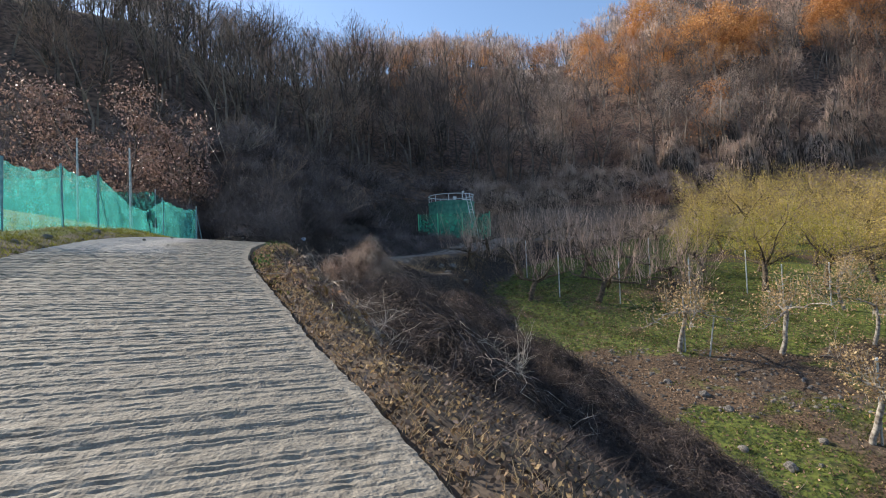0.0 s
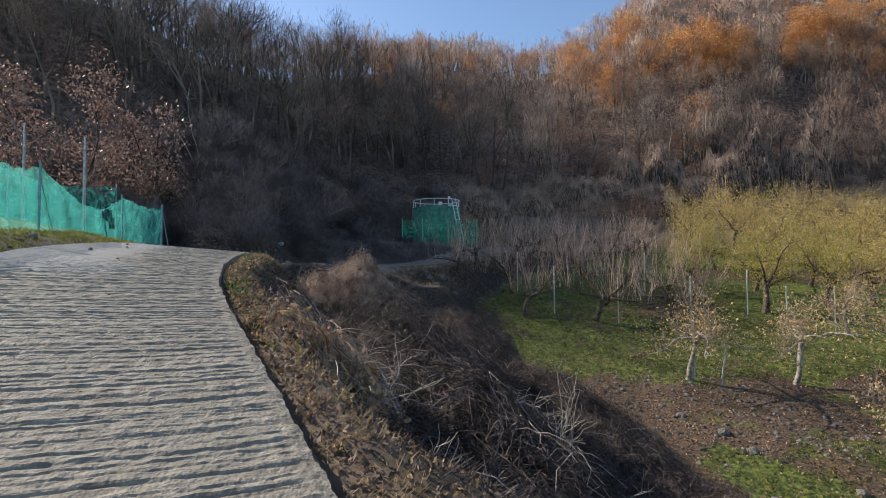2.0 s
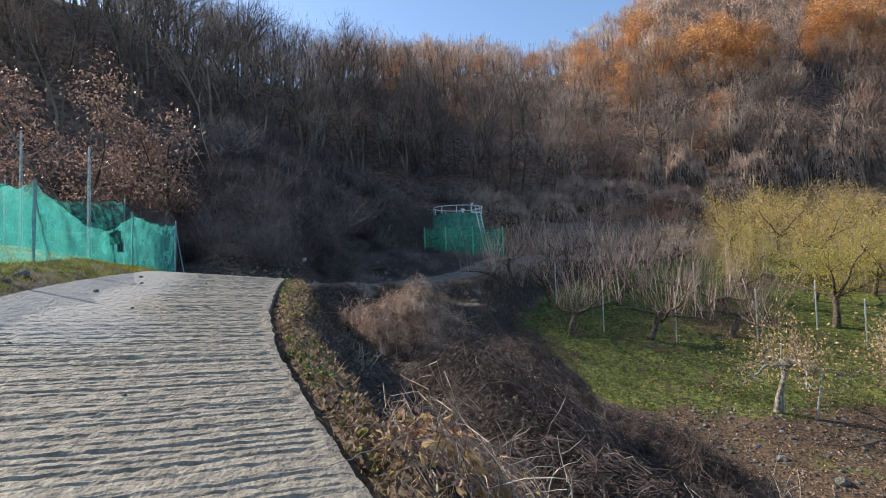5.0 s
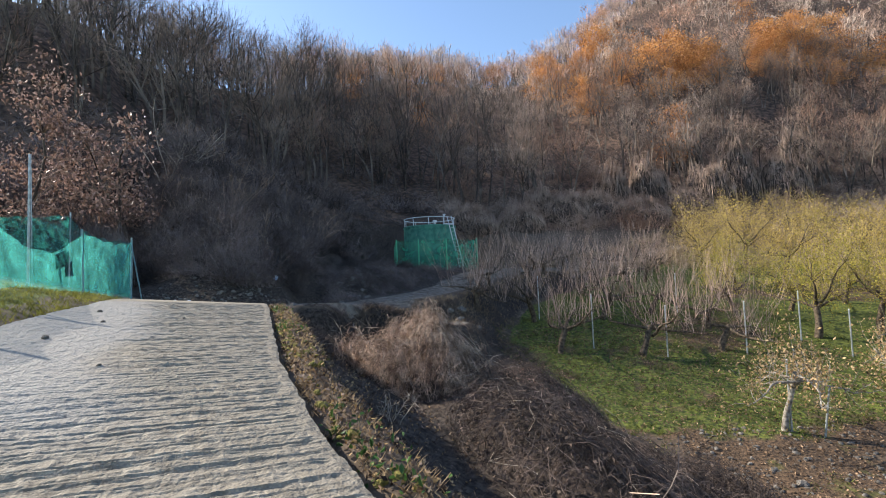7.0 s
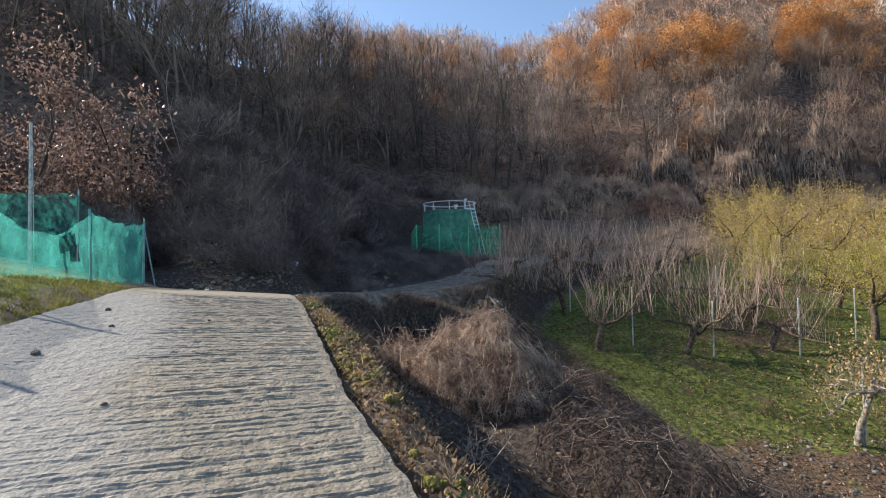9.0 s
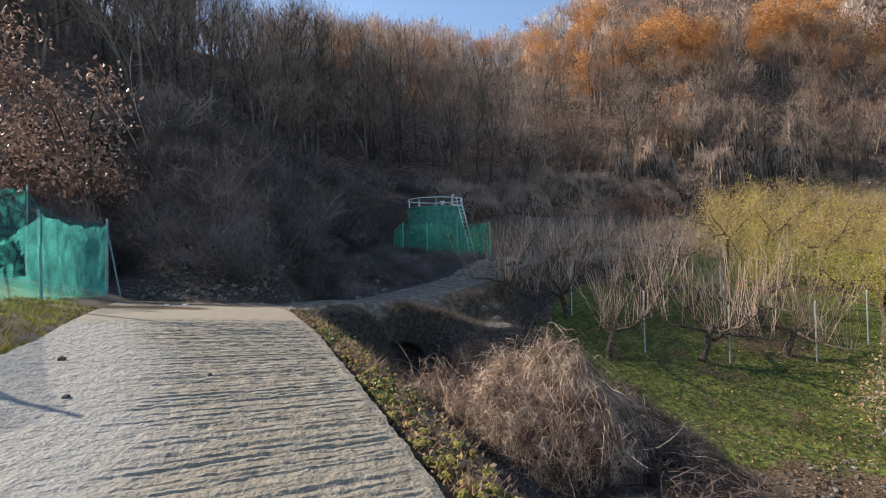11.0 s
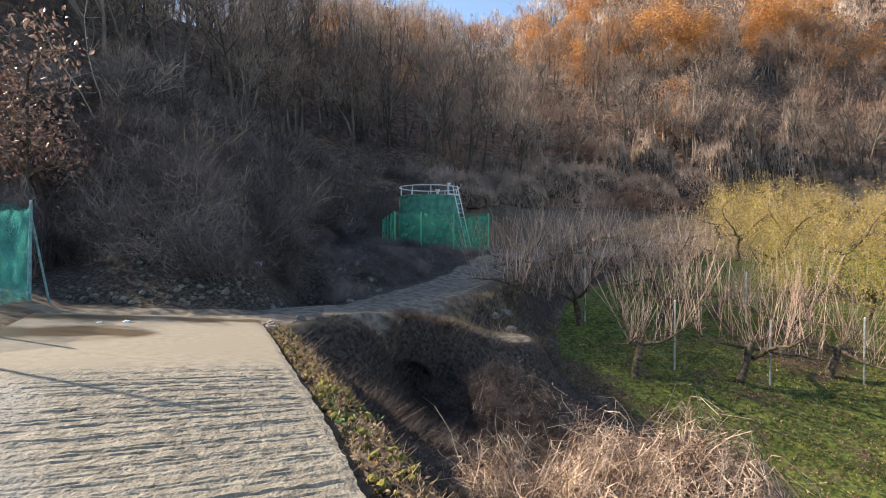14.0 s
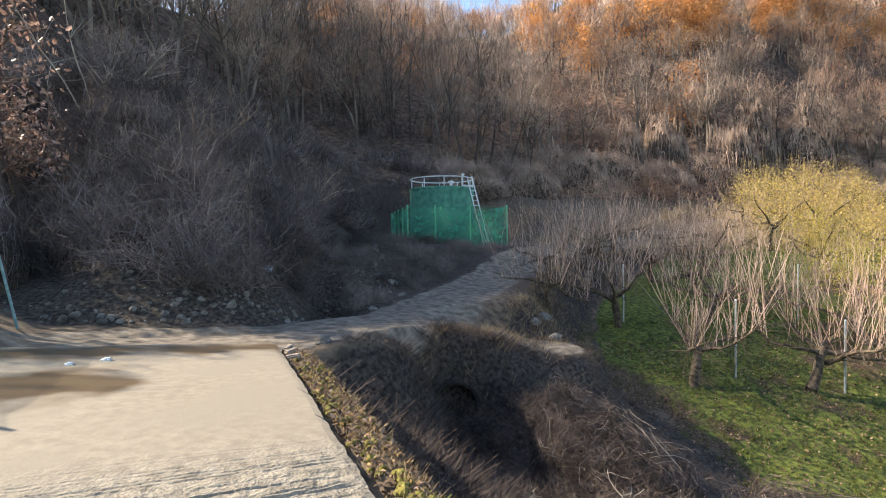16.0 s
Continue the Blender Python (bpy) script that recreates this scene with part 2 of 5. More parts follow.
M_PINE = material("pine_needles", (0.02, 0.04, 0.018), (0.05, 0.08, 0.03), 0.5, 0.8, 0, vary=0.3)
M_GRASS = material("green_grass_blades", (0.05, 0.063, 0.014), (0.168, 0.182, 0.037), 3.0, 0.6, 0, vary=0.4, translucent=0.35)
# brighter, warmer grass colour with the verge's sunlight put into it
M_SUNLITGRASS = material("sun_brightened_verge_grass", (0.10, 0.105, 0.018), (0.31, 0.285, 0.055), 3.0, 0.6, 0, vary=0.4, translucent=0.35)
M_WEED = material("dark_green_weeds", (0.03, 0.075, 0.018), (0.085, 0.16, 0.035), 6.0, 0.5, 0, vary=0.35, translucent=0.2)
M_DRYGRASS = material("dry_grass_blades", (0.22, 0.15, 0.08), (0.42, 0.31, 0.18), 3.0, 0.75, 0, vary=0.35, translucent=0.3)
M_MOSS = material("yellow_moss", (0.06, 0.062, 0.016), (0.235, 0.20, 0.05), 14.0, 0.95, 1.0, 40.0)
M_STONE = material("grey_stone", (0.06, 0.055, 0.05), (0.19, 0.172, 0.15), 5.0, 0.9, 0.8, 18.0, vary=0.3)
M_NET = net_material("teal_net", (0.13, 0.64, 0.58), 0.66)
M_NETBACK = net_material("teal_net_back", (0.04, 0.30, 0.27), 0.55)
M_TANKNET = net_material("green_net", (0.10, 0.48, 0.31), 0.52)
M_GALV = material("galvanised_steel", (0.34, 0.37, 0.38), (0.55, 0.57, 0.57), 12.0, 0.45, 0.1, metallic=0.6)
M_POSTBLUE = material("blue_grey_post_paint", (0.13, 0.24, 0.27), (0.24, 0.36, 0.38), 12.0, 0.5, 0.1)
M_GREENPAINT = material("green_post_paint", (0.08, 0.36, 0.2), (0.14, 0.48, 0.28), 12.0, 0.5, 0.1)
M_TANK = material("tank_green", (0.05, 0.18, 0.135), (0.10, 0.29, 0.21), 3.0, 0.8, 0.4, 30.0)
M_WHITE = material("white_paint", (0.62, 0.63, 0.63), (0.8, 0.8, 0.79), 6.0, 0.5, 0.05)
M_BAG = material("white_blue_plastic", (0.35, 0.48, 0.72), (0.8, 0.83, 0.88), 9.0, 0.4, 0.4)
# near-black colour standing for the shade inside the culvert
M_HOLESHADE = material("painted_hole_shade", (0.015, 0.012, 0.01), (0.045, 0.035, 0.03), 5.0, 0.95, 0.5)
M_BRICK = material("broken_concrete", (0.20, 0.17, 0.14), (0.36, 0.30, 0.25), 8.0, 0.9, 0.6)


# ---- lie of the land ----
DX, DY = -0.3401, 0.9404


def smooth(a, b, x):
    t = np.clip((x - a) / (b - a), 0, 1)
    return t * t * (3 - 2 * t)


def uv_of(x, y):
    return x * DX + y * DY, x * DY - y * DX


def xy_of(u, v):
    return u * DX + v * DY, u * DY - v * DX


def road_z(u, v):
    c = np.minimum(u, 21.0)
    return -0.0012 + 0.20303 * c - 0.00093 * c * c - 0.00015 * c ** 3 - 0.00613 * v - 0.00437 * c * v - 0.03 * np.maximum(u - 21.0, 0)


def right_v(u):
    return np.interp(u, (-8, 0, 2.4, 3.6, 4.6, 6.2, 8.4, 10.2, 12.2, 14.5, 17.3, 19.2, 21.5, 24), (1.9, 1.2, 0.83, 0.63, 0.42, 0.2, -0.1, -0.27, -0.23, 0.0, 0.33, 0.52, 0.82, 1.15))


def left_v(u):
    return np.interp(u, (-8, 0, 5, 9.7, 13.2, 15, 17, 20.6, 24), (-2.4, -2.9, -3.5, -3.75, -3.5, -3.15, -2.75, -2.5, -2.5))


UPPER_Y = (-30, -8, 0, 2.5, 4.5, 7.9, 10.9, 14, 17.1, 20.5, 22.4, 23.6, 25, 28, 31, 34, 37, 41, 46, 60, 90)
UPPER_X = (9, 3.6, 1.0, -0.03, -1.15, -2.9, -4.2, -4.92, -5.78, -6.52, -6.9, -5.3, -4.4, -1.9, -0.2, 1.4, 3.8, 8, 16, 35, 70)
LOWER_X = (16, 11.5, 10, 9.6, 9.2, 8.4, 7.6, 6.8, 6.0, 4.6, 3.0, 2.8, 2.6, 2.0, 2.4, 4.2, 7.0, 11.5, 19, 38, 73)
FOOT = np.array(((-200, -60), (-60, 10), (-40, 22), (-22, 28.5), (-14.5, 27.2), (-11.5, 24.8), (-8, 25.0), (-6.4, 27), (-6, 33), (-5, 44), (-3, 55), (6, 57), (20, 58), (45, 60), (95, 60), (300, 50)), float)


def fbm(x, y, s, seed=0.0):
    """Cheap smooth two-dimensional noise from summed sines, about -1 to 1."""
    r = np.random.default_rng(int(seed * 10) + 3)
    out = 0
    for k in range(7):
        a, p, f = r.uniform(0, 6.283), r.uniform(0, 6.283), s * (1.55 ** k) * r.uniform(0.8, 1.2)
        out = out + np.sin((x * math.cos(a) + y * math.sin(a)) * f + p + 1.3 * np.sin((y * math.cos(a) - x * math.sin(a)) * f * 0.6 + p * 2)) * 0.66 ** k
    return out / 2.2


def foot_distance(x, y):
    """How far a point lies beyond the foot of the hills (minus: this side of it)."""
    best = np.full(np.shape(x), 1e9)
    for (ax, ay), (bx, by) in zip(FOOT[:-1], FOOT[1:]):
        ex, ey = bx - ax, by - ay
        t = np.clip(((x - ax) * ex + (y - ay) * ey) / (ex * ex + ey * ey), 0, 1)
        best = np.minimum(best, np.hypot(x - ax - t * ex, y - ay - t * ey))
    above = y > np.interp(x, FOOT[:, 0], FOOT[:, 1])
    return np.where(above, best, -best)


def track_distance(x, y, pts):
    best = np.full(np.shape(x), 1e9)
    for (ax, ay), (bx, by) in zip(pts[:-1], pts[1:]):
        ex, ey = bx - ax, by - ay
        t = np.clip(((x - ax) * ex + (y - ay) * ey) / (ex * ex + ey * ey), 0, 1)
        best = np.minimum(best, np.hypot(x - ax - t * ex, y - ay - t * ey))
    return best


TRACK = ((-10, 23.2), (-7.2, 24.0), (-5.3, 25.4), (-3.6, 28.2), (-1.7, 31.5), (0.2, 34.5), (3.0, 38), (7, 41.8), (15, 47), (26, 53))
BRANCH = ((-6.2, 24.9), (-4.2, 26.2), (-2.5, 26.7), (-0.8, 26.6))


def height(x, y):
    x, y = np.asarray(x, float), np.asarray(y, float)
    u, v = uv_of(x, y)
    orchard = -2.3 + 0.235 * (np.maximum(y, 6) - 20.6) + 0.12 * np.minimum(y - 6, 0) + 0.1 * fbm(x, y, 0.5, 1)
    orchard = np.minimum(orchard, 9)
    a, b = np.interp(y, UPPER_Y, UPPER_X), np.interp(y, UPPER_Y, LOWER_X)
    za_road = road_z(np.clip(u, -12, 24), np.clip(v, -4, 1.6))
    za = np.where(y < 22.8, road_z(*uv_of(a, y)), np.interp(y, (22.8, 23.6, 28, 31, 34, 37, 41, 46, 60, 90), (2.3, 2.2, 2.0, 2.1, 2.25, 2.6, 2.95, 3.3, 6.5, 9)))
    # down from the road's edge to the orchard
    off = x - a
    s = np.clip((off - 0.45) / np.maximum(b - a - 0.45, 0.3), 0, 1)
    slope = s * 0.75 + 0.25 * smooth(0, 1, s)
    right = za - 0.09 + (orchard - za + 0.09) * slope + 0.14 * fbm(x, y, 0.9, 2) * smooth(0, 0.15, s) * smooth(1.3, 0.9, s)
    right = right - 0.62 * smooth(0.3, 1.05, off) * smooth(3.3, 1.9, off) * smooth(4.5, 8, y) * smooth(24, 22, y)
    gx = np.interp(y, (6, 10, 14, 17, 19.5, 22, 24, 25), (3.5, 2.5, 0.8, -1.4, -3.3, -3.85, -3.75, -3.7))
    gully = np.exp(-((x - gx) / (0.8 + 0.5 * (x > gx))) ** 2) * smooth(25.2, 24.3, y) * smooth(4, 12, y)
    right = right - (1.05 + 0.5 * smooth(20, 23.5, y)) * gully
    # on the road's side
    lv = left_v(u)
    verge = road_z(np.clip(u, -12, 24), lv) - 0.03 + 0.22 * np.maximum(lv - v, 0) - 0.0022 * np.maximum(lv - v, 0) ** 2 * (lv - v > 0)
    verge = np.where(lv - v > 40, road_z(np.clip(u, -12, 24), lv) + 4.0, verge) + 0.06 * fbm(x, y, 1.3, 3) * smooth(0.2, 1, lv - v)
    on = np.where(v < lv, verge, za_road - 0.16)
    beyond = za + 0.012 * fbm(x, y, 0.4, 4) + 0.08 * np.maximum(a - x - 3.2, 0)
    td = track_distance(x, y, TRACK)
    beyond = beyond + 0.9 * smooth(1.5, 3.6, td) * smooth(27, 32, y) * smooth(46, 42, y) - 1.1 * np.exp(-((x + 6.6) / 0.8) ** 2 - ((y - 29) / 2.6) ** 2)
    beyond = beyond - 0.05 * np.exp(-((td - 0.7) / 0.22) ** 2) * (1 + 0.4 * fbm(x, y, 1.1, 22))
    left = on + (beyond - on) * smooth(22.6, 23.8, y) * smooth(-3.5, -1.2, v)
    z = np.where(off > 0, right, left)
    z = np.where((off > 0) & (off < 0.25) & (y < 22.6), za - 0.09, z)
    # the fork that runs down to the orchard
    bw = smooth(2.0, 0.9, track_distance(x, y, BRANCH)) * smooth(24.2, 25.4, y)
    z = z + (np.interp(x, (-6.2, -4.2, -2.5, -0.8), (2.15, 2.0, 1.6, 1.05)) - z) * bw
    # level place under the tank
    w = smooth(12, 6.5, np.hypot(x - 0.6, (y - 48) * 0.9))
    z = z + (3.45 - z) * w
    # hills
    d = foot_distance(x, y)
    az = np.degrees(np.arctan2(x, np.maximum(y, 1e-3)))
    az = np.where(y <= 0, np.sign(x) * 90.0, az)
    r = np.hypot(x, y)
    k = np.interp(az, (-60, -15, 0, 12, 22, 35, 70), (0.72, 0.82, 0.62, 0.54, 0.74, 0.85, 0.85))
    dd = np.maximum(d, 0)
    hill = k * dd * (0.74 + 0.26 * smooth(6, 40, d)) + 0.9 * fbm(x, y, 0.09, 5) * smooth(4, 25, d) + 3.5 * fbm(x, y, 0.022, 6) * smooth(20, 90, d) + 0.35 * fbm(x, y, 0.8, 7) * smooth(0, 3, d)
    z = np.where(d > 0, np.minimum(z, 7.0) + hill, z)
    el = np.interp(az, (-90, -56, -42, -30, -21, -13.6, -11, -2.4, 3.3, 10, 14, 20, 30, 45, 75), (12, 14, 22.8, 22.6, 19.0, 18.4, 18.9, 20.9, 20.6, 19.9, 19.9, 22.0, 28.0, 32, 32))
    ridge = np.interp(az, (-60, -25, -10, 5, 15, 40, 70), (150, 150, 190, 260, 260, 240, 200))
    cap = 2.5 + np.tan(np.radians(el)) * np.minimum(r, ridge) - 0.45 * np.maximum(r - ridge, 0)
    z = np.where(d > 0, np.minimum(z, cap), z)
    return np.maximum(z, -25)


# ---- mesh helpers ----
def from_quads(name, verts, quads, mats, index=None, smooth_faces=False):
    me = bpy.data.meshes.new(name)
    verts, quads = np.asarray(verts, np.float32).reshape(-1, 3), np.asarray(quads, np.int32).reshape(-1, 4)
    me.vertices.add(len(verts))
    me.vertices.foreach_set("co", verts.ravel())
    me.loops.add(quads.size)
    me.loops.foreach_set("vertex_index", quads.ravel())
    me.polygons.add(len(quads))
    me.polygons.foreach_set("loop_start", np.arange(0, quads.size, 4, dtype=np.int32))
    for m in mats:
        me.materials.append(m)
    if index is not None:
        me.polygons.foreach_set("material_index", np.asarray(index, np.int32))
    me.polygons.foreach_set("use_smooth", np.full(len(quads), smooth_faces))
    me.update(calc_edges=True)
    me.validate()
    return me


def tubes(p0, p1, r0, r1, sides=3):
    """Prisms from p0 to p1; arrays of places and radii. Returns vertices and quads."""
    p0, p1 = np.asarray(p0, float).reshape(-1, 3), np.asarray(p1, float).reshape(-1, 3)
    n = len(p0)
    d = p1 - p0
    d /= np.maximum(np.linalg.norm(d, axis=1, keepdims=True), 1e-9)
    ref = np.where(np.abs(d[:, 2:3]) > 0.9, np.array([[1.0, 0, 0]]), np.array([[0, 0, 1.0]]))
    a = np.cross(d, ref)
    a /= np.linalg.norm(a, axis=1, keepdims=True)
    b = np.cross(d, a)
    ang = np.arange(sides) * 2 * np.pi / sides
    ring = a[:, None] * np.cos(ang)[None, :, None] + b[:, None] * np.sin(ang)[None, :, None]
    r0, r1 = np.broadcast_to(r0, n).reshape(-1, 1, 1), np.broadcast_to(r1, n).reshape(-1, 1, 1)
    v = np.concatenate((p0[:, None] + ring * r0, p1[:, None] + ring * r1), 1)
    k = np.arange(sides)
    q = np.stack((k, (k + 1) % sides, (k + 1) % sides + sides, k + sides), -1)
    return v.reshape(-1, 3), (q[None] + (np.arange(n) * 2 * sides)[:, None, None]).reshape(-1, 4)


def ribbons(p0, p1, w0, w1, r=rng, flat=None):
    """Flat slivers from p0 to p1, turned at random or as flat says."""
    p0, p1 = np.asarray(p0, float).reshape(-1, 3), np.asarray(p1, float).reshape(-1, 3)
    n = len(p0)
    side = np.cross(p1 - p0, r.normal(size=(n, 3)) if flat is None else flat)
    side /= np.maximum(np.linalg.norm(side, axis=1, keepdims=True), 1e-9)
    w0, w1 = np.broadcast_to(w0, n).reshape(-1, 1) / 2, np.broadcast_to(w1, n).reshape(-1, 1) / 2
    v = np.stack((p0 - side * w0, p0 + side * w0, p1 + side * w1, p1 - side * w1), 1).reshape(-1, 3)
    return v, np.arange(n * 4).reshape(-1, 4)


def leaves(c, size, r=rng, droop=0.0):
    """Small pointed leaf blades at the places c."""
    c = np.asarray(c, float).reshape(-1, 3)
    n = len(c)
    a = r.normal(size=(n, 3)) + np.array([0, 0, -droop])
    a /= np.linalg.norm(a, axis=1, keepdims=True)
    b = np.cross(a, r.normal(size=(n, 3)))
    b /= np.linalg.norm(b, axis=1, keepdims=True)
    s = np.broadcast_to(size, n).reshape(-1, 1) * r.uniform(0.6, 1.3, (n, 1))
    v = np.stack((c, c + a * s * 0.5 + b * s * 0.27, c + a * s, c + a * s * 0.5 - b * s * 0.27), 1).reshape(-1, 3)
    return v, np.arange(n * 4).reshape(-1, 4)


def folded_leaves(c, size, r=rng, droop=0.0):
    """Leaf blades folded along the midrib and curled at the tip: two quads each."""
    c = np.asarray(c, float).reshape(-1, 3)
    n = len(c)
    a = r.normal(size=(n, 3)) + np.array([0, 0, -droop])
    a /= np.linalg.norm(a, axis=1, keepdims=True)
    b = np.cross(a, r.normal(size=(n, 3)))
    b /= np.linalg.norm(b, axis=1, keepdims=True)
    d = np.cross(a, b)
    s = np.broadcast_to(size, n).reshape(-1, 1) * r.uniform(0.5, 1.3, (n, 1))
    f, w = r.uniform(0.06, 0.2, (n, 1)), r.uniform(0.16, 0.27, (n, 1))
    tip = c + (a - d * r.uniform(0, 0.35, (n, 1))) * s
    mid, far_mid = c + a * s * 0.34, c + (a * 0.7 - d * 0.08) * s
    v = np.stack((c, mid + (b * w + d * f) * s, far_mid + (b * w * 0.9 + d * f) * s, tip, far_mid + (d * f - b * w * 0.9) * s, mid + (d * f - b * w) * s), 1).reshape(-1, 3)
    k = (np.arange(n) * 6)[:, None]
    return v, np.concatenate((k + np.array([0, 1, 2, 3]), k + np.array([0, 3, 4, 5])))


def join(pieces):
    """Joins (vertices, quads) pairs."""
    vs, qs, k = [], [], 0
    for v, q in pieces:
        vs.append(v)
        qs.append(q + k)
        k += len(v)
    return np.concatenate(vs), np.concatenate(qs)


CLUSTERS = ("shoot_growth", "foliage", "twiggery", "tangle", "pale_growth", "leaf_cover", "stray_growth")


def part(name, geo, mat, parent=None, label="", smooth_faces=False):
    ob = new(name, from_quads(name, geo[0], geo[1], [mat], None, smooth_faces))
    if parent:
        ob.parent = parent
    if label:
        tagged(ob, label)
    if name in CLUSTERS:
        tagged(ob, kind="stuff")
    return ob


def thing(name, place, label, category, group="", kind=""):
    ob = new(name)
    ob.location = place
    ob.empty_display_size = 0.2
    return tagged(ob, label, category, group, kind)


def limb(p, d, length, r0, r1, steps, wander, r, lift=0.0):
    """A bent branch as a chain: places and radii."""
    pts, d = [np.array(p, float)], np.array(d, float)
    for k in range(steps):
        d = d + r.normal(size=3) * wander + np.array([0, 0, lift])
        d /= np.linalg.norm(d)
        pts.append(pts[-1] + d * length / steps)
    rad = np.linspace(r0, r1, steps + 1)
    return np.array(pts), rad


def chain(pts, rad, sides=3):
    return tubes(pts[:-1], pts[1:], rad[:-1], rad[1:], sides)


def rock(seed, size, flat=0.7):
    r = np.random.default_rng(seed)
    bm = bmesh.new()
    bmesh.ops.create_icosphere(bm, subdivisions=2, radius=1)
    ax = r.normal(size=(7, 3))
    for v in bm.verts:
        c = np.array(v.co)
        cut = min(1.0, *(0.75 / max(np.dot(c, a / np.linalg.norm(a)), 0.5) for a in ax))
        v.co = Vector(c * cut * (1 + 0.06 * r.normal()) * np.array([1, 0.8, flat])) * size
    return bm


def mesh_of(bm, name, mat):
    me = bpy.data.meshes.new(name)
    bm.to_mesh(me)
    bm.free()
    me.materials.append(mat)
    return me


# ---- ground: one sheet to the horizon ----
def spaced(lo, hi, step, far, grow=1.13):
    mid = list(np.arange(lo, hi + step / 2, step))
    out, s, p = [], step, hi
    while p < far:
        s *= grow
        p += s
        out.append(p)
    neg, s, p = [], step, lo
    while p > -far:
        s *= grow
        p -= s
        neg.append(p)
    return np.array(neg[::-1] + mid + out)


gx, gy = spaced(-14, 14, 0.22, 1500, 1.07), spaced(-4, 32, 0.22, 1500, 1.065)
GX, GY = np.meshgrid(gx, gy)
GZ = height(GX, GY)
cols, lines = len(gx), len(gy)
ii = np.arange((lines - 1) * (cols - 1))
gq = (ii // (cols - 1)) * cols + ii % (cols - 1)
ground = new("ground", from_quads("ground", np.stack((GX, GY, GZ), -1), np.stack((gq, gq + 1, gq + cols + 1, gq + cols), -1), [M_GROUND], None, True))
tagged(ground, "valley ground of soil, grass, leaf litter and wooded slopes", "ground", kind="structure")
A_X, B_X = np.interp(GY, UPPER_Y, UPPER_X), np.interp(GY, UPPER_Y, LOWER_X)
FD = foot_distance(GX, GY)
GU, GV = uv_of(GX, GY)


masks = {
    "dirt": np.maximum(smooth(0.8, 0.2, GX - A_X) * smooth(1.6, 0.9, track_distance(GX, GY, TRACK)), 0.95 * smooth(1.2, 0.6, track_distance(GX, GY, BRANCH))),
    "grass": np.clip(smooth(0, 0.8, GX - B_X) * (0.50 + 0.5 * fbm(GX, GY, 0.45, 8) + 0.3 * smooth(20.6, 22, GY) - 0.35 * smooth(2.6, 1.4, np.abs(GY - 18.4)) + 0.45 * smooth(3.2, 1.2, GX - B_X) * smooth(17, 15.5, GY)) * smooth(70, 50, GY) + 0.85 * smooth(0.3, 1.0, left_v(GU) - GV) * smooth(24, 22, GY), 0, 1) * smooth(2, -1, FD),
    "litter": np.clip(smooth(-0.5, 1, GX - B_X) * (0.75 - 0.3 * fbm(GX, GY, 0.45, 8)) + smooth(0.2, 0.8, GX - A_X) * (0.12 + 0.4 * fbm(GX, GY, 0.7, 9)), 0, 1) * smooth(2, -1, FD),
    "woods": smooth(-1, 3, FD),
    # dark soil plus painted shade: road bank, hill foot, ground by the track
    "humus_shade": np.clip(smooth(0.3, 0.8, GX - A_X) * smooth(0.6, -0.6, GX - B_X) * smooth(3, 7, GY) * smooth(0.7, 1.3, track_distance(GX, GY, BRANCH)) + smooth(-1.0, 0.6, FD) * smooth(6, 2, FD) * smooth(3, -2, GX) + smooth(26, 28, GY) * smooth(46, 42, GY) * smooth(0.2, -1.5, GX - A_X) * smooth(-8, -6, GX), 0, 1),
}
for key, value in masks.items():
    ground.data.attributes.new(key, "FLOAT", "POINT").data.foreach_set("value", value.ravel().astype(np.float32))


# ---- concrete road ----
def groove(u, v):
    """Rough hand-drawn grooves across the road, uneven in spacing and depth."""
    w = u + 0.016 * np.sin(v * 1.7 + u * 0.4) + 0.010 * np.sin(v * 5.3 + u * 1.7) + 0.03 * fbm(u, v * 0.3, 0.5, 11)
    out = 0
    for period, depth, width, ph in ((0.21, 0.016, 0.013, 0.0), (0.097, 0.010, 0.009, 0.37)):
        p = w / period + ph
        k = np.floor(p)
        at = (p - k - 0.5 - 0.22 * np.sin(k * 7.31)) * period
        amp = 0.62 + 0.38 * np.sin(k * 2.9) * np.sin(k * 1.13 + 1) + 0.16 * fbm(k * 3.7, v, 0.8, 12)
        out = out - np.exp(-(at / width) ** 2) * depth * np.clip(amp, 0.05, 1.15) + 0.004 * np.exp(-((at - 1.8 * width) / width) ** 2)
    out = out * (1 + 0.35 * fbm(u, v, 16.0, 18))
    grit = 0.0035 * fbm(u, v, 9.0, 13) + 0.006 * fbm(u, v, 30.0, 14)
    on = smooth(19.2, 18.2, u) * smooth(0.03, 0.16, right_v(u) - v) * (1 - 0.75 * smooth(-1.3, -2.1, v) * smooth(10.5, 12.5, u))
    return out * on + grit * (0.06 + 0.94 * smooth(19.2, 18.2, u)) + 0.006 * fbm(u, v, 1.1, 15) * (0.25 + 0.75 * smooth(19.2, 18.2, u))


us, ts = np.concatenate((np.arange(-7, 1.0, 0.06), np.arange(1.0, 19.2, 0.0135), np.arange(19.2, 23.9, 0.06))), np.linspace(0, 1, 104)
RU, RT = np.meshgrid(us, ts, indexing="ij")
RL, RR = left_v(RU), right_v(RU) + 0.010 * fbm(RU, RU * 0, 2.0, 16) + 0.012 * fbm(RU, RU * 0, 14.0, 17)
RV = RL + (RR - RL) * RT
edge_wear = -0.012 * np.exp(-((RT - 1) / 0.012) ** 2)
RZ = road_z(RU, RV) + groove(RU, RV) + edge_wear
RX, RY = xy_of(RU, RV)
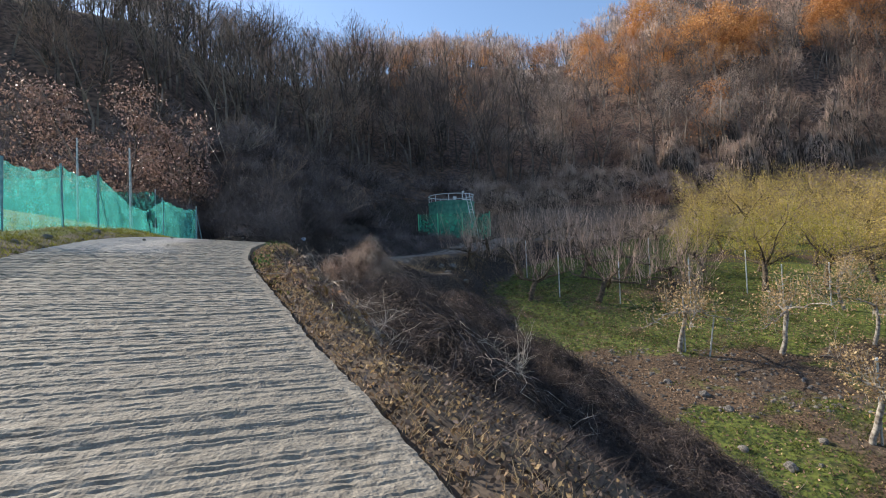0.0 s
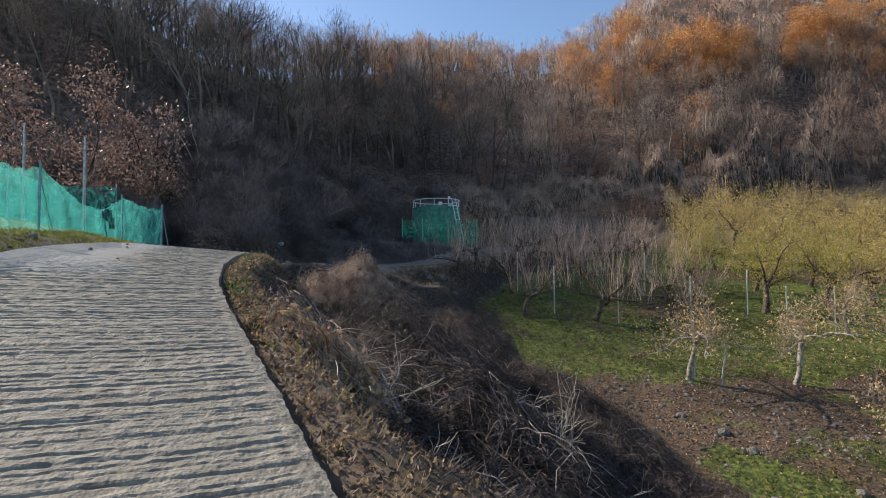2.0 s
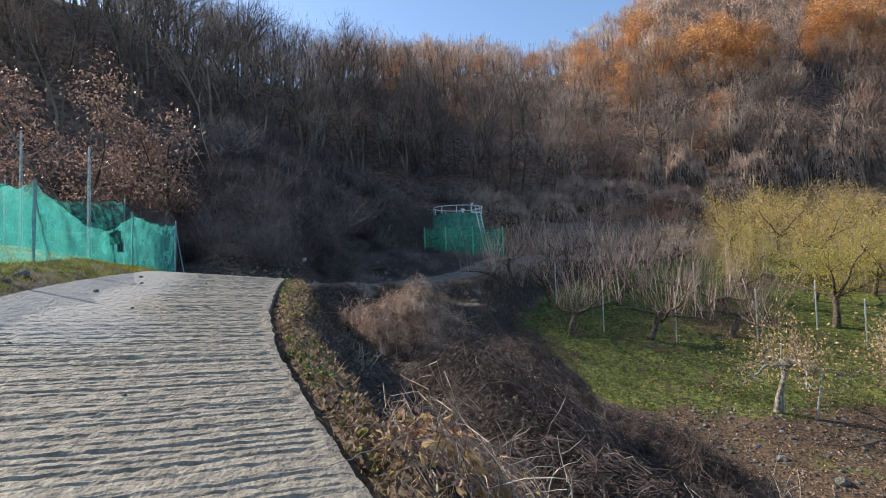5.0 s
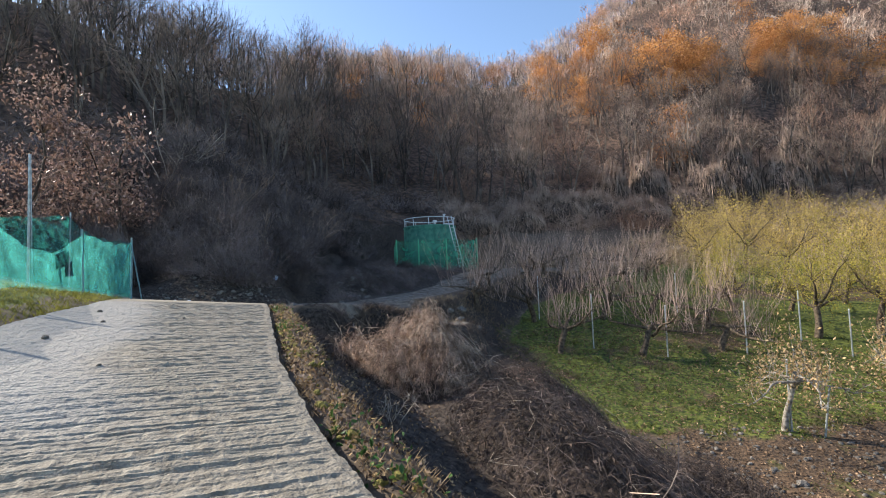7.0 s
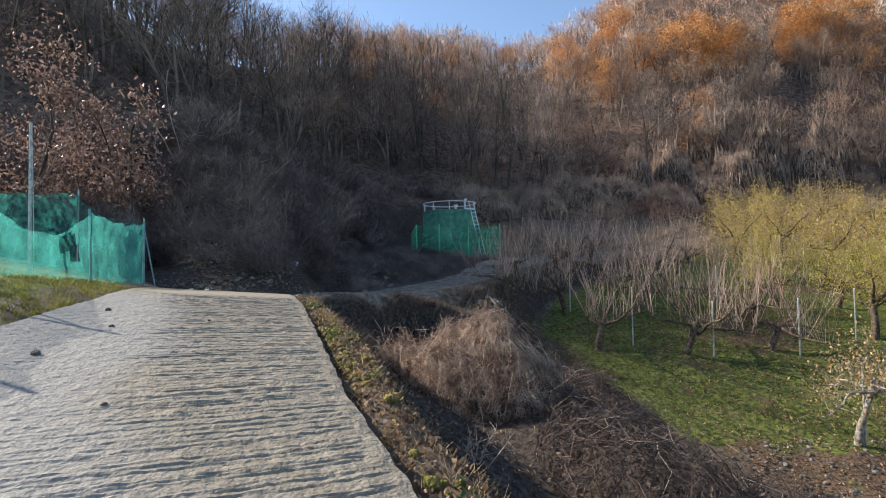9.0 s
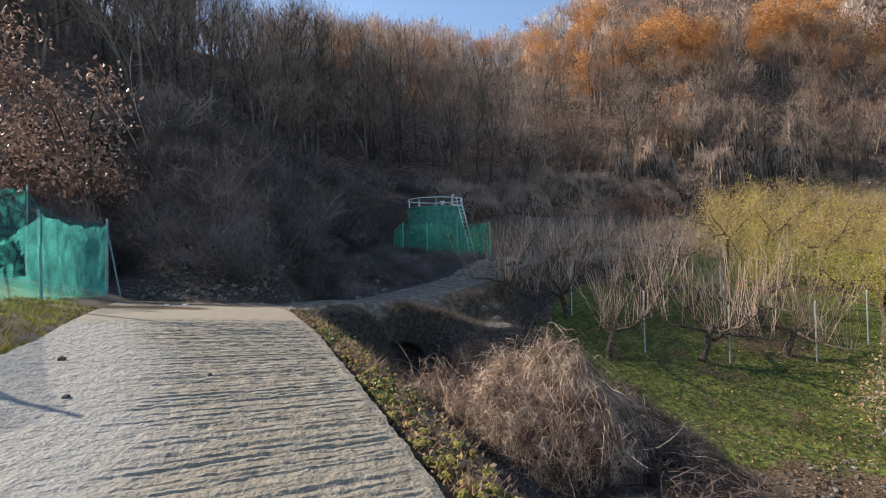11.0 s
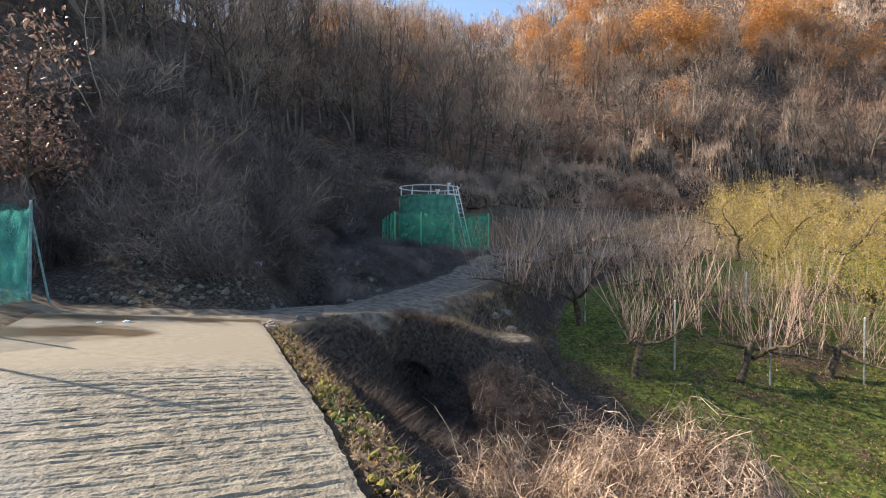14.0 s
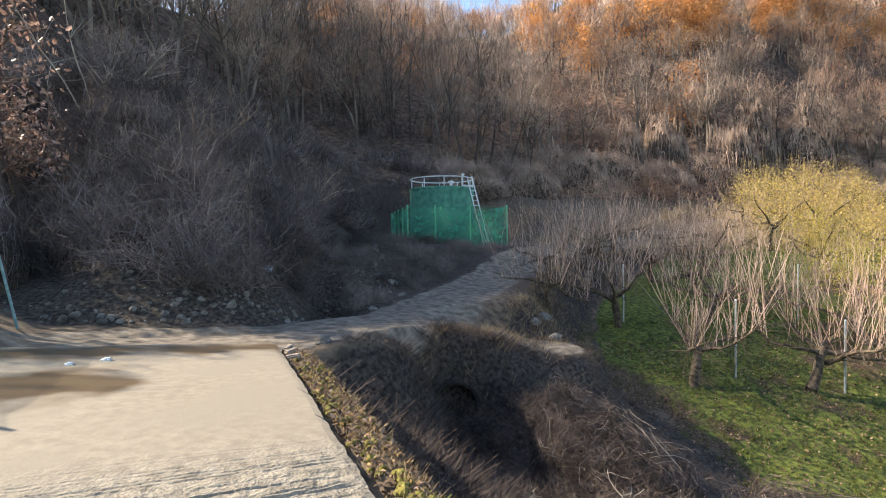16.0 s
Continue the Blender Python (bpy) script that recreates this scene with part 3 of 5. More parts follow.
top = np.stack((RX, RY, RZ), -1)
side = top[:, -1:].copy()
side[..., 2] -= 0.3
low = top[:, :1].copy()
low[..., 2] -= 0.3
sheet = np.concatenate((low, top, side), 1)
end = sheet[-1:].copy()
end[..., 2] -= 0.3
sheet = np.concatenate((sheet, end), 0)
n1, n2 = sheet.shape[:2]
ii = np.arange((n1 - 1) * (n2 - 1))
rq = (ii // (n2 - 1)) * n2 + ii % (n2 - 1)
road = new("road", from_quads("road", sheet, np.stack((rq, rq + n2, rq + n2 + 1, rq + 1), -1), [M_ROAD]))
tagged(road, "grey cast concrete farm road with rough cross grooves", "road", kind="structure")
WU, WV = uv_of(sheet[..., 0], sheet[..., 1])
wet = 0.82 * np.exp(-((WU - 21.2) / 0.95) ** 2) * smooth(-0.3, -1.2, WV) + 0.7 * np.exp(-((WU - 23.3) / 0.8) ** 2)
road.data.attributes.new("grit", "FLOAT", "POINT").data.foreach_set("value", smooth(19.2, 18.4, WU).ravel().astype(np.float32))
worn = smooth(-1.3, -2.2, WV + 0.35 * fbm(WU, WV, 1.2, 41)) * smooth(9.8, 11.2, WU) * smooth(18.8, 18.0, WU) * 0.85
road.data.attributes.new("worn", "FLOAT", "POINT").data.foreach_set("value", worn.ravel().astype(np.float32))
road.data.attributes.new("wet", "FLOAT", "POINT").data.foreach_set("value", wet.ravel().astype(np.float32))


# ---- woods on the slopes ----
def bare_template(seed, tall, spread, twigs, limbs, width=0.035):
    """A leafless tree, 1 unit = 1 m: wood as tubes, and twigs as slivers that fan out towards a domed crown."""
    r = np.random.default_rng(seed)
    wood, ends = [], []
    stems = r.integers(1, 3)
    segs = 5
    for s in range(stems):
        pts, rad = limb((r.normal() * 0.25 * (stems - 1), r.normal() * 0.25 * (stems - 1), -0.3), (r.normal() * 0.14, r.normal() * 0.14, 1), tall * r.uniform(0.8, 0.95), 0.014 * tall, 0.003 * tall, segs, 0.10, r)
        wood.append(chain(pts, rad))
        ends.append(pts[-1])
        for b in range(limbs // stems):
            k = r.uniform(0.42, 0.95)
            i = min(int(k * segs), segs - 1)
            p = pts[i] + (pts[i + 1] - pts[i]) * (k * segs - i)
            a = r.uniform(0, 6.283)
            bp, br = limb(p, (math.cos(a), math.sin(a), r.uniform(0.5, 1.5)), spread * (1.2 - k) * r.uniform(0.7, 1.15) + 0.6, 0.006 * tall * (1.1 - k * 0.7), 0.0016 * tall, 2, 0.22, r, 0.08)
            wood.append(chain(bp, br))
            ends += [bp[1], bp[2], bp[2]]
    ends = np.array(ends)
    hub = np.array([0, 0, tall * 0.42])
    p0 = ends[r.integers(0, len(ends), twigs)] + r.normal(size=(twigs, 3)) * np.array([0.34, 0.34, 0.28]) * spread * 0.36
    out = p0 - hub
    out /= np.maximum(np.linalg.norm(out, axis=1, keepdims=True), 0.1)
    p1 = p0 + (out * 0.75 + r.normal(size=(twigs, 3)) * 0.42 + np.array([0, 0, 0.3])) * r.uniform(0.35, 1.0, (twigs, 1)) * spread * 0.2
    return join(wood), ribbons(p0, p1, width, width * 0.4, r)


def scatter(count, xlo, xhi, ylo, yhi, keep, seed):
    r = np.random.default_rng(seed)
    x, y = r.uniform(xlo, xhi, count * 12), r.uniform(ylo, yhi, count * 12)
    ok = keep(x, y, r)
    return x[ok][:count], y[ok][:count]


def plant(templates, x, y, seed, lo=0.75, hi=1.25, sink=0.1):
    r = np.random.default_rng(seed)
    z = height(x, y) - sink
    out = []
    for i in range(len(x)):
        v, q = templates[r.integers(len(templates))]
        a, s = r.uniform(0, 6.283), r.uniform(lo, hi)
        c, sn = math.cos(a) * s, math.sin(a) * s
        w = np.empty_like(v)
        w[:, 0], w[:, 1], w[:, 2] = v[:, 0] * c - v[:, 1] * sn + x[i], v[:, 0] * sn + v[:, 1] * c + y[i], v[:, 2] * s * r.uniform(0.9, 1.15) + z[i]
        out.append((w, q))
    return join(out)


def sunlit_lane(x, y):
    """Strip of the western woods left empty along the sun's path to light the oaks."""
    along = (x + 17) * -0.891 + (y - 29) * 0.454
    across = (x + 17) * 0.454 + (y - 29) * 0.891
    return (along > 2) & (np.abs(across) < 3.5)


def in_view(x, y):
    """The fan of the valley that the walk looks over."""
    az = np.degrees(np.arctan2(x + 3, y - 2))
    return (az > -47) & (az < 64) & (y > 5)


def stuff(name, geo, mat, label, category):
    ob = new(name, from_quads(name, geo[0], geo[1], [mat]))
    return tagged(ob, label, category, kind="stuff")


near = [bare_template(20 + k, 9.0, 3.4, 420, 14, 0.026) for k in range(7)]
far = [bare_template(40 + k, 8.0, 3.9, 140, 5, 0.085) for k in range(7)]
xn, yn = scatter(470, -60, 90, 22, 110, lambda x, y, r: (foot_distance(x, y) > 7) & (foot_distance(x, y) < 46) & ((y > 43) | (x < -27)) & ~sunlit_lane(x, y) & in_view(x, y), 1)
xf, yf = scatter(2400, -170, 240, 40, 275, lambda x, y, r: (foot_distance(x, y) > 38) & in_view(x, y) & (np.hypot(x, y) < 275), 2)
lr = np.random.default_rng(7)
STANDS = ((36, 122, 3, 4), (42, 128, 4, 5), (49, 127, 4, 5), (35, 101, 2.5, 2), (53.5, 114, 3, 4), (64, 110, 4, 7), (57, 103, 3, 4), (67, 105, 3, 3), (84, 109, 5, 6), (97, 115, 6, 6), (95, 106, 4, 4))
xo = np.concatenate([sx * 0.93 + lr.normal(size=k) * w for sx, sy, w, k in STANDS])
yo = np.concatenate([sy * 0.93 + lr.normal(size=k) * w * 0.5 for sx, sy, w, k in STANDS])
open_sky = np.array([np.hypot(xo - x, yo - y).min() > 3.2 for x, y in zip(xf, yf)])
xf, yf = xf[open_sky], yf[open_sky]
stuff("woodland_trunks_near", plant([t[0] for t in near], xn, yn, 3), M_BARK, "grey-brown trunks of bare winter trees on the slope", "woodland")
stuff("woodland_twigs_near", plant([t[1] for t in near], xn, yn, 3), M_TWIG, "brown bare twigs of winter trees on the slope", "woodland")
stuff("woodland_trunks_far", plant([t[0] for t in far], xf, yf, 4, 0.7, 1.3), M_BARK, "far grey-brown trunks of bare winter woods", "woodland")
stuff("woodland_twigs_far", plant([t[1] for t in far], xf, yf, 4, 0.7, 1.3), M_HAZETWIG, "far brown twigs of bare winter woods, paled for sun and haze", "woodland")


def brush_template(seed, n, size, wide):
    r = np.random.default_rng(seed)
    a, t = r.uniform(0, 6.283, n), r.uniform(0, 1, n)
    base = np.stack((np.cos(a) * t * size * 0.7, np.sin(a) * t * size * 0.7, r.uniform(0, 0.5, n) * size), -1)
    tip = base + np.stack((r.normal(size=n) * 0.5, r.normal(size=n) * 0.5, r.uniform(0.1, 0.9, n)), -1) * size * 0.7
    mid = (base + tip) / 2 + r.normal(size=(n, 3)) * 0.12 * size
    return join((ribbons(base, mid, wide, wide * 0.7, r), ribbons(mid, tip, wide * 0.7, wide * 0.3, r)))


brush = [brush_template(60 + k, 56, 1.5, 0.034) for k in range(6)]
fine_brush = [brush_template(70 + k, 140, 1.2, 0.014) for k in range(5)]
xb, yb = scatter(1500, -70, 100, 22, 100, lambda x, y, r: (foot_distance(x, y) > 0.8) & (foot_distance(x, y) < 22) & in_view(x, y) & (r.random(x.shape) < np.exp(-foot_distance(x, y) / 12)), 5)
close = np.hypot(xb + 7, yb - 15) < 24
xk, yk = scatter(560, -24, 2, 24, 42, lambda x, y, r: (foot_distance(x, y) > 0.9) & (foot_distance(x, y) < 13) & in_view(x, y), 15)
stuff("bank_brush", plant(fine_brush, xk, yk, 16, 0.6, 1.4), M_SHADEBRUSH, "dense brown brushwood over the shaded bank, darkened for shade", "brush")
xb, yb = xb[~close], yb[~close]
# west of here the brush gets the darker colour that stands for shade
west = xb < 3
stuff("west_brush", plant(brush, xb[west], yb[west], 6, 0.6, 1.5), M_SHADEBRUSH, "brushwood at the foot of the slope, dulled for its shade", "brush")
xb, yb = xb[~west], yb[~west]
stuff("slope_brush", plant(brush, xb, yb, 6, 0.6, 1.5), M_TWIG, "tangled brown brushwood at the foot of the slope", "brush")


xr, yr = scatter(330, -7.5, 6, 28.5, 45, lambda x, y, r: (foot_distance(x, y) < 1.2) & (track_distance(x, y, TRACK) > 1.5) & (x < np.interp(y, UPPER_Y, UPPER_X)) & ~((x > -3.2) & (y > 40.5)), 25)
stuff("rise_brush", plant(fine_brush, xr, yr, 26, 0.22, 0.55), M_SHADEBRUSH, "low dull brushwood over the stony rise below the tank", "brush")


xw, yw = scatter(420, -1, 46, 42, 61, lambda x, y, r: (foot_distance(x, y) < 1.0) & (track_distance(x, y, TRACK) > 1.3) & (np.hypot(x - 0.6, y - 48) > 6) & (x > np.interp(y, UPPER_Y, UPPER_X) - 6), 27)
stuff("fallow_brush", plant(brush, xw, yw, 28, 0.45, 0.9), M_ORTWIG, "brown dead weeds and brush behind the orchard rows", "brush")


def crown_template(seed, tall, wide, n, size):
    """Leafy larch-like crown: leaf clumps along the limbs."""
    r = np.random.default_rng(seed)
    c = []
    for k in range(34):
        h, a = r.uniform(0.25, 1.0), r.uniform(0, 6.283)
        rr = wide * math.sqrt(max(0.06, 1 - ((h - 0.5) / 0.52) ** 2)) * r.uniform(0.2, 1) ** 0.6
        c.append(np.array([math.cos(a) * rr, math.sin(a) * rr, h * tall]) + r.normal(size=(n // 34, 3)) * np.array([0.75, 0.75, 0.4]))
    return leaves(np.concatenate(c), size, r)


larch = [crown_template(80 + k, 9, 3.6, 1800, 0.34) for k in range(4)]
rust = [crown_template(90 + k, 7, 2.4, 620, 0.33) for k in range(4)]
stuff("larch_foliage", plant(larch, xo, yo, 8, 0.6, 1.2), M_LEAF_ORANGE, "bright orange autumn larches high on the slope", "woodland")
xs, ys = scatter(46, -30, 150, 70, 230, lambda x, y, r: (foot_distance(x, y) > 25) & (np.degrees(np.arctan2(x, y)) > -6) & in_view(x, y) & (r.random(x.shape) < 0.5), 9)
xs, ys = np.concatenate((xs, (45.5, 38.5, 41))), np.concatenate((ys, (84.4, 74.6, 79)))
stuff("rust_foliage", plant(rust, xs, ys, 10, 0.7, 1.2), M_LEAF_RUST, "rust-brown oaks still in leaf among bare trees", "woodland")
xc, yc = scatter(14, -25, 25, 120, 175, lambda x, y, r: (np.abs(np.degrees(np.arctan2(x, y)) - 0) < 5) & (np.abs(np.hypot(x, y) - 150) < 14), 13)
stuff("col_foliage", plant(larch, xc, yc, 14, 0.5, 0.9), M_LEAF_ORANGE, "pale orange larches below the saddle", "woodland")
pine = [crown_template(100 + k, 9, 2.2, 500, 0.6) for k in range(3)]


def near_ridge(x, y, r):
    az, rr = np.degrees(np.arctan2(x, y)), np.hypot(x, y)
    rd = np.interp(az, (-60, -25, -10, 5, 15, 40, 70), (150, 150, 190, 260, 260, 240, 200))
    return (np.abs(rr - rd) < 6) & (az > -26) & (az < 16) & (np.sin(az * 1.3) > -0.2)


xq, yq = scatter(150, -60, 90, 120, 290, lambda x, y, r: near_ridge(x, y, r) & (np.degrees(np.arctan2(x, y)) > -8), 18)
stuff("ridge_tree_trunks", plant([t[0] for t in far], xq, yq, 19, 0.6, 1.0), M_BACKLITTWIG, "trunks of bare trees along the ridge, coloured pale as if backlit", "woodland")
stuff("ridge_tree_twigs", plant([t[1] for t in far], xq, yq, 19, 0.6, 1.0), M_BACKLITTWIG, "twigs of trees along the ridge, coloured pale as if backlit", "woodland")
xp, yp = scatter(80, -80, 80, 120, 270, near_ridge, 11)
stuff("ridge_pines", plant(pine, xp, yp, 12, 0.6, 1.0), M_PINE, "dark green pines along the ridge", "woodland")


def ground_at(x, y):
    return float(height(np.array([x]), np.array([y]))[0])


def tube_path(pts, rad, sides=6):
    pts = np.asarray(pts, float)
    return chain(pts, np.broadcast_to(rad, len(pts)), sides)


# ---- leafless orchard trees with tall shoots ----
def shoot_tree(seed, bark, shoots, fork=1.8, reach=2.0, tall=2.6, with_leaves=None, leaf_count=0, leaf_size=0.09, shoot_mat=None, rise=0.55, stout=1.0):
    r = np.random.default_rng(seed)
    root = thing("orchard_tree", (0, 0, 0), "", "tree")
    lean = r.uniform(0, 6.283)
    pts, rad = limb((0, 0, -0.15), (0.18 * math.cos(lean), 0.18 * math.sin(lean), 1), fork + 0.15, 0.15 * stout, 0.105 * stout, 6, 0.12, r)
    part("trunk", chain(pts, rad * r.uniform(0.9, 1.12, 7), 8), bark, root, smooth_faces=True)
    top = pts[-1]
    count = r.integers(4, 6)
    s0, s1, s2, lf = [], [], [], []
    for b in range(count):
        a = b * 6.283 / count + r.uniform(-0.4, 0.4)
        d = (math.cos(a), math.sin(a), rise * r.uniform(0.4, 1.5))
        lp, lr = limb(top - np.array([0, 0, r.uniform(0, 0.4)]), d, reach * r.uniform(0.75, 1.2), 0.07 * stout, 0.014, 6, 0.2, r, 0.02)
        pieces = [chain(lp, lr, 6)]
        for k in range(13):
            q = lp[r.integers(1, 7)]
            tp, tr = limb(q, r.normal(size=3) * 0.7 + np.array(d) * 0.7, reach * r.uniform(0.2, 0.55), 0.013, 0.004, 4, 0.25, r)
            pieces.append(chain(tp, tr, 4))
            lf.append(tp[-1])
            lf.append(tp[2])
        part("limb", join(pieces), bark, root, smooth_faces=True)
        for k in range(shoots // count):
            i = min(5, int(r.uniform(0.6, 6.0)))
            q = lp[i] + (lp[i + 1] - lp[i]) * r.random()
            up = np.array([r.normal() * 0.27, r.normal() * 0.27, 1.0]) + np.array([math.cos(a), math.sin(a), 0]) * r.uniform(-0.05, 0.2)
            ln = tall * r.uniform(0.3, 1.1)
            bend = np.array([r.normal() * 0.16, r.normal() * 0.16, 0])
            m = q + (up + bend) * ln * 0.5
            s0.append(q)
            s1.append(m)
            s2.append(m + (up - bend * 0.6) * ln * 0.5)
    if s0:
        s0, s1, s2 = np.array(s0), np.array(s1), np.array(s2)
        pick = r.integers(0, len(s0), len(s0) * 3)
        f = r.uniform(0, 1, (len(pick), 1))
        w0 = np.where(f < 0.5, s0[pick] + (s1[pick] - s0[pick]) * f * 2, s1[pick] + (s2[pick] - s1[pick]) * (f * 2 - 1))
        w1 = w0 + (r.normal(size=w0.shape) * 0.35 + np.array((0, 0, 0.75))) * r.uniform(0.15, 0.5, (len(pick), 1))
        part("shoot_growth", join((tubes(s0, s1, 0.0075, 0.0055), tubes(s1, s2, 0.0055, 0.0028), ribbons(w0, w1, 0.0075, 0.004, r))), shoot_mat or M_SHOOT, root)
    if with_leaves and leaf_count:
        hub = np.array(lf)
        if len(s0):
            hub = np.concatenate((hub, s1, s1 * 0.5 + s2 * 0.5, s2 * 0.9 + s1 * 0.1))
        c = hub[r.integers(0, len(hub), leaf_count)] + r.normal(size=(leaf_count, 3)) * 0.22
        part("foliage", leaves(c, leaf_size, r, 0.6), with_leaves, root)
    return root


def set_out(models, spots, label, group):
    r = np.random.default_rng(len(spots))
    for i, (x, y) in enumerate(spots):
        model = models[i % len(models)]
        m = pose(x, y, ground_at(x, y) - 0.02, 0, 0, r.uniform(0, 360))
        ob = copy_thing(model, m)
        s = r.uniform(0.88, 1.12)
        ob.scale = (s, s, s * r.uniform(0.95, 1.08))
        tagged(ob, label, "tree", group)
    for model in models:
        for o in (*model.children_recursive, model):
            bpy.data.objects.remove(o)


pink = [shoot_tree(200 + k, M_ORBARK, 84, 1.2, 2.2, 2.75, rise=0.32) for k in range(4)]
set_out(pink, [(4.25, 27.6), (7.65, 26.95), (11.4, 27.0), (1.4, 31.6), (4.6, 32.4), (8.2, 32.2), (11.2, 32.6), (5.6, 37.2), (9.0, 37.0), (12.6, 37.4), (9.6, 42.0), (13.4, 42.4), (17, 42), (2.8, 34.8), (9.9, 34.9), (7.4, 39.6), (14.6, 39.5), (12.8, 29.9)], "bare pruned fruit tree with tall pinkish upright shoots", "pruned orchard trees")
yellow = [shoot_tree(220 + k, M_ORBARK, 80, 1.5, 2.1, 2.1, M_LEAF_YELLOW, 4400, 0.075, M_ORTWIG) for k in range(3)]
set_out(yellow, [(15.7, 31.9), (16.8, 27.8), (19.2, 32.2), (18.2, 36.8), (20.4, 28.0), (22.8, 32.4)], "fruit tree with thinning yellow-green autumn leaves", "yellow-leaved orchard trees")
ochre = [shoot_tree(225 + k, M_ORBARK, 80, 1.5, 2.1, 2.1, M_LEAF_OCHRE, 2800, 0.095, M_ORTWIG) for k in range(3)]
set_out(ochre, [(19.8, 37.2), (20.8, 42.3), (23.4, 28.6), (26.2, 32.8), (23.2, 37.4), (27, 37.2), (30, 33), (24.6, 42.6), (31, 38)], "fruit tree with sparse brownish ochre leaves on its twigs", "ochre-leaved orchard trees")
tan = [shoot_tree(230 + k, M_ORBARK, 80, 1.5, 2.3, 2.0, M_LEAF_OCHRE, 1100, 0.13, M_ORTWIG) for k in range(3)]
set_out(tan, [(27.2, 28.4), (31.0, 28.6), (35, 29), (22.2, 24.2), (26, 24), (34, 34), (35, 39), (28.4, 43), (32.4, 43.4), (36.6, 44), (24, 48), (28, 48.4), (32.4, 49), (36.8, 49.4), (41, 45), (41.4, 50.4), (30, 54), (34.6, 55), (39.4, 56), (44.6, 57), (39, 39.4), (46, 51)], "fruit tree with few dull ochre dry leaves", "bare orchard trees")
pale = [shoot_tree(240 + k, M_WHITEBARK, 44, 1.75, 1.5, 1.1, M_LEAF_TAN, 1700, 0.095, M_WHITEBARK, 0.15, 0.62) for k in range(4)]
set_out(pale, [(9.0, 20.65), (12.75, 20.3), (11.15, 14.1), (16.6, 20.6), (15.0, 14.4), (20.4, 20.8), (19, 14.8), (18.6, 24.6)], "pale-barked fruit tree with dry curled tan leaves", "pale-barked orchard trees")


def stake(x, y, tall, tilt=0.0, turn=0.0, label="grey steel support stake driven into orchard grass"):
    root = thing("orchard_stake", (x, y, ground_at(x, y) - 0.2), label, "stake", "orchard stakes")
    root.rotation_euler = (radians(tilt), 0, radians(turn))
    part("post", tubes([(0, 0, 0)], [(0, 0, tall + 0.2)], 0.032, 0.03, 8), M_GALV, root)
    part("cap", tubes([(0, 0, tall + 0.2)], [(0, 0, tall + 0.225)], 0.036, 0.02, 8), M_WHITE, root)


for x, y, h in ((5.89, 27.8, 2.4), (8.79, 26.8, 2.2), (12.26, 26.5, 2.3), (18.5, 25.3, 2.1), (9.22, 20.6, 2.2), (15.8, 27.6, 2.3), (4.9, 32.6, 2.3), (11.35, 14.0, 2.3), (12.4, 32, 2.3), (16.4, 25.6, 2.0)):
    stake(x, y, h)
stake(9.95, 20.2, 1.5, 8, 70, "thin leaning wooden prop beside a fruit tree")


# ---- oaks and shrub on the verge side ----
def leafy_tree(name, x, y, tall, wide, low, count, size, leaf, label, seed):
    r = np.random.default_rng(seed)
    root = thing(name, (x, y, ground_at(x, y) - 0.1), label, "tree")
    wood, tips = [], []
    for s in range(4):
        a = r.uniform(0, 6.283)
        pts, rad = limb((r.normal() * 0.15, r.normal() * 0.15, 0), (0.35 * math.cos(a), 0.35 * math.sin(a), 1), tall * r.uniform(0.75, 0.98), 0.09, 0.015, 8, 0.12, r)
        part("trunk", chain(pts, rad, 6), M_BARK, root, smooth_faces=True)
        for b in range(24):
            i = r.integers(2, 9)
            k = i / 8
            a2 = r.uniform(0, 6.283)
            bp, br = limb(pts[i], (math.cos(a2), math.sin(a2), r.uniform(0.1, 0.9)), wide * (1.2 - 0.75 * k) * r.uniform(0.5, 1.0), 0.028, 0.006, 4, 0.25, r)
            wood.append(chain(bp, br, 3))
            tips += [bp[2], bp[3], bp[4], bp[4]]
    part("twiggery", join(wood), M_TWIG, root)
    tips = np.array([t for t in tips if t[2] > low * 0.9])
    c = tips[r.integers(0, len(tips), count)] + r.normal(size=(count, 3)) * np.array([0.32, 0.32, 0.26])
    part("foliage", folded_leaves(c, size, r, 0.9), leaf, root)
    return root


leafy_tree("oak_tree", -18.0, 28.4, 10.2, 3.3, 2.2, 4600, 0.17, M_LEAF_BROWN, "young oak holding dry reddish-brown winter leaves", 301)
leafy_tree("oak_tree", -14.9, 30.2, 6.6, 1.9, 1.2, 2500, 0.18, M_LEAF_BROWN, "smaller oak with dull brown dry leaves above the net", 302)
leafy_tree("oak_tree", -22.5, 27.5, 7.0, 2.6, 2.0, 1500, 0.19, M_LEAF_BROWN, "young oak with thin dry brown leaves on grass", 303)


def bare_shrub(x, y, tall, count, seed, mat, label, lean=(0.3, 0, 0)):
    r = np.random.default_rng(seed)
    root = thing("bare_shrub", (x, y, ground_at(x, y) - 0.1), label, "shrub")
    for s in range(count):
        pts, rad = limb((r.normal() * 0.2, r.normal() * 0.2, 0), np.array((r.normal() * 0.5, r.normal() * 0.5, 1)) + np.array(lean), tall * r.uniform(0.6, 1), 0.035, 0.006, 7, 0.12, r)
        pieces = [chain(pts, rad, 4)]
        for b in range(9):
            bp, br = limb(pts[r.integers(2, 7)], r.normal(size=3) * 0.6 + np.array((0, 0, 0.8)) + np.array(lean), tall * r.uniform(0.15, 0.35), 0.014, 0.004, 3, 0.2, r)
            pieces.append(chain(bp, br, 3))
        part("stem", join(pieces), mat, root)
    return root


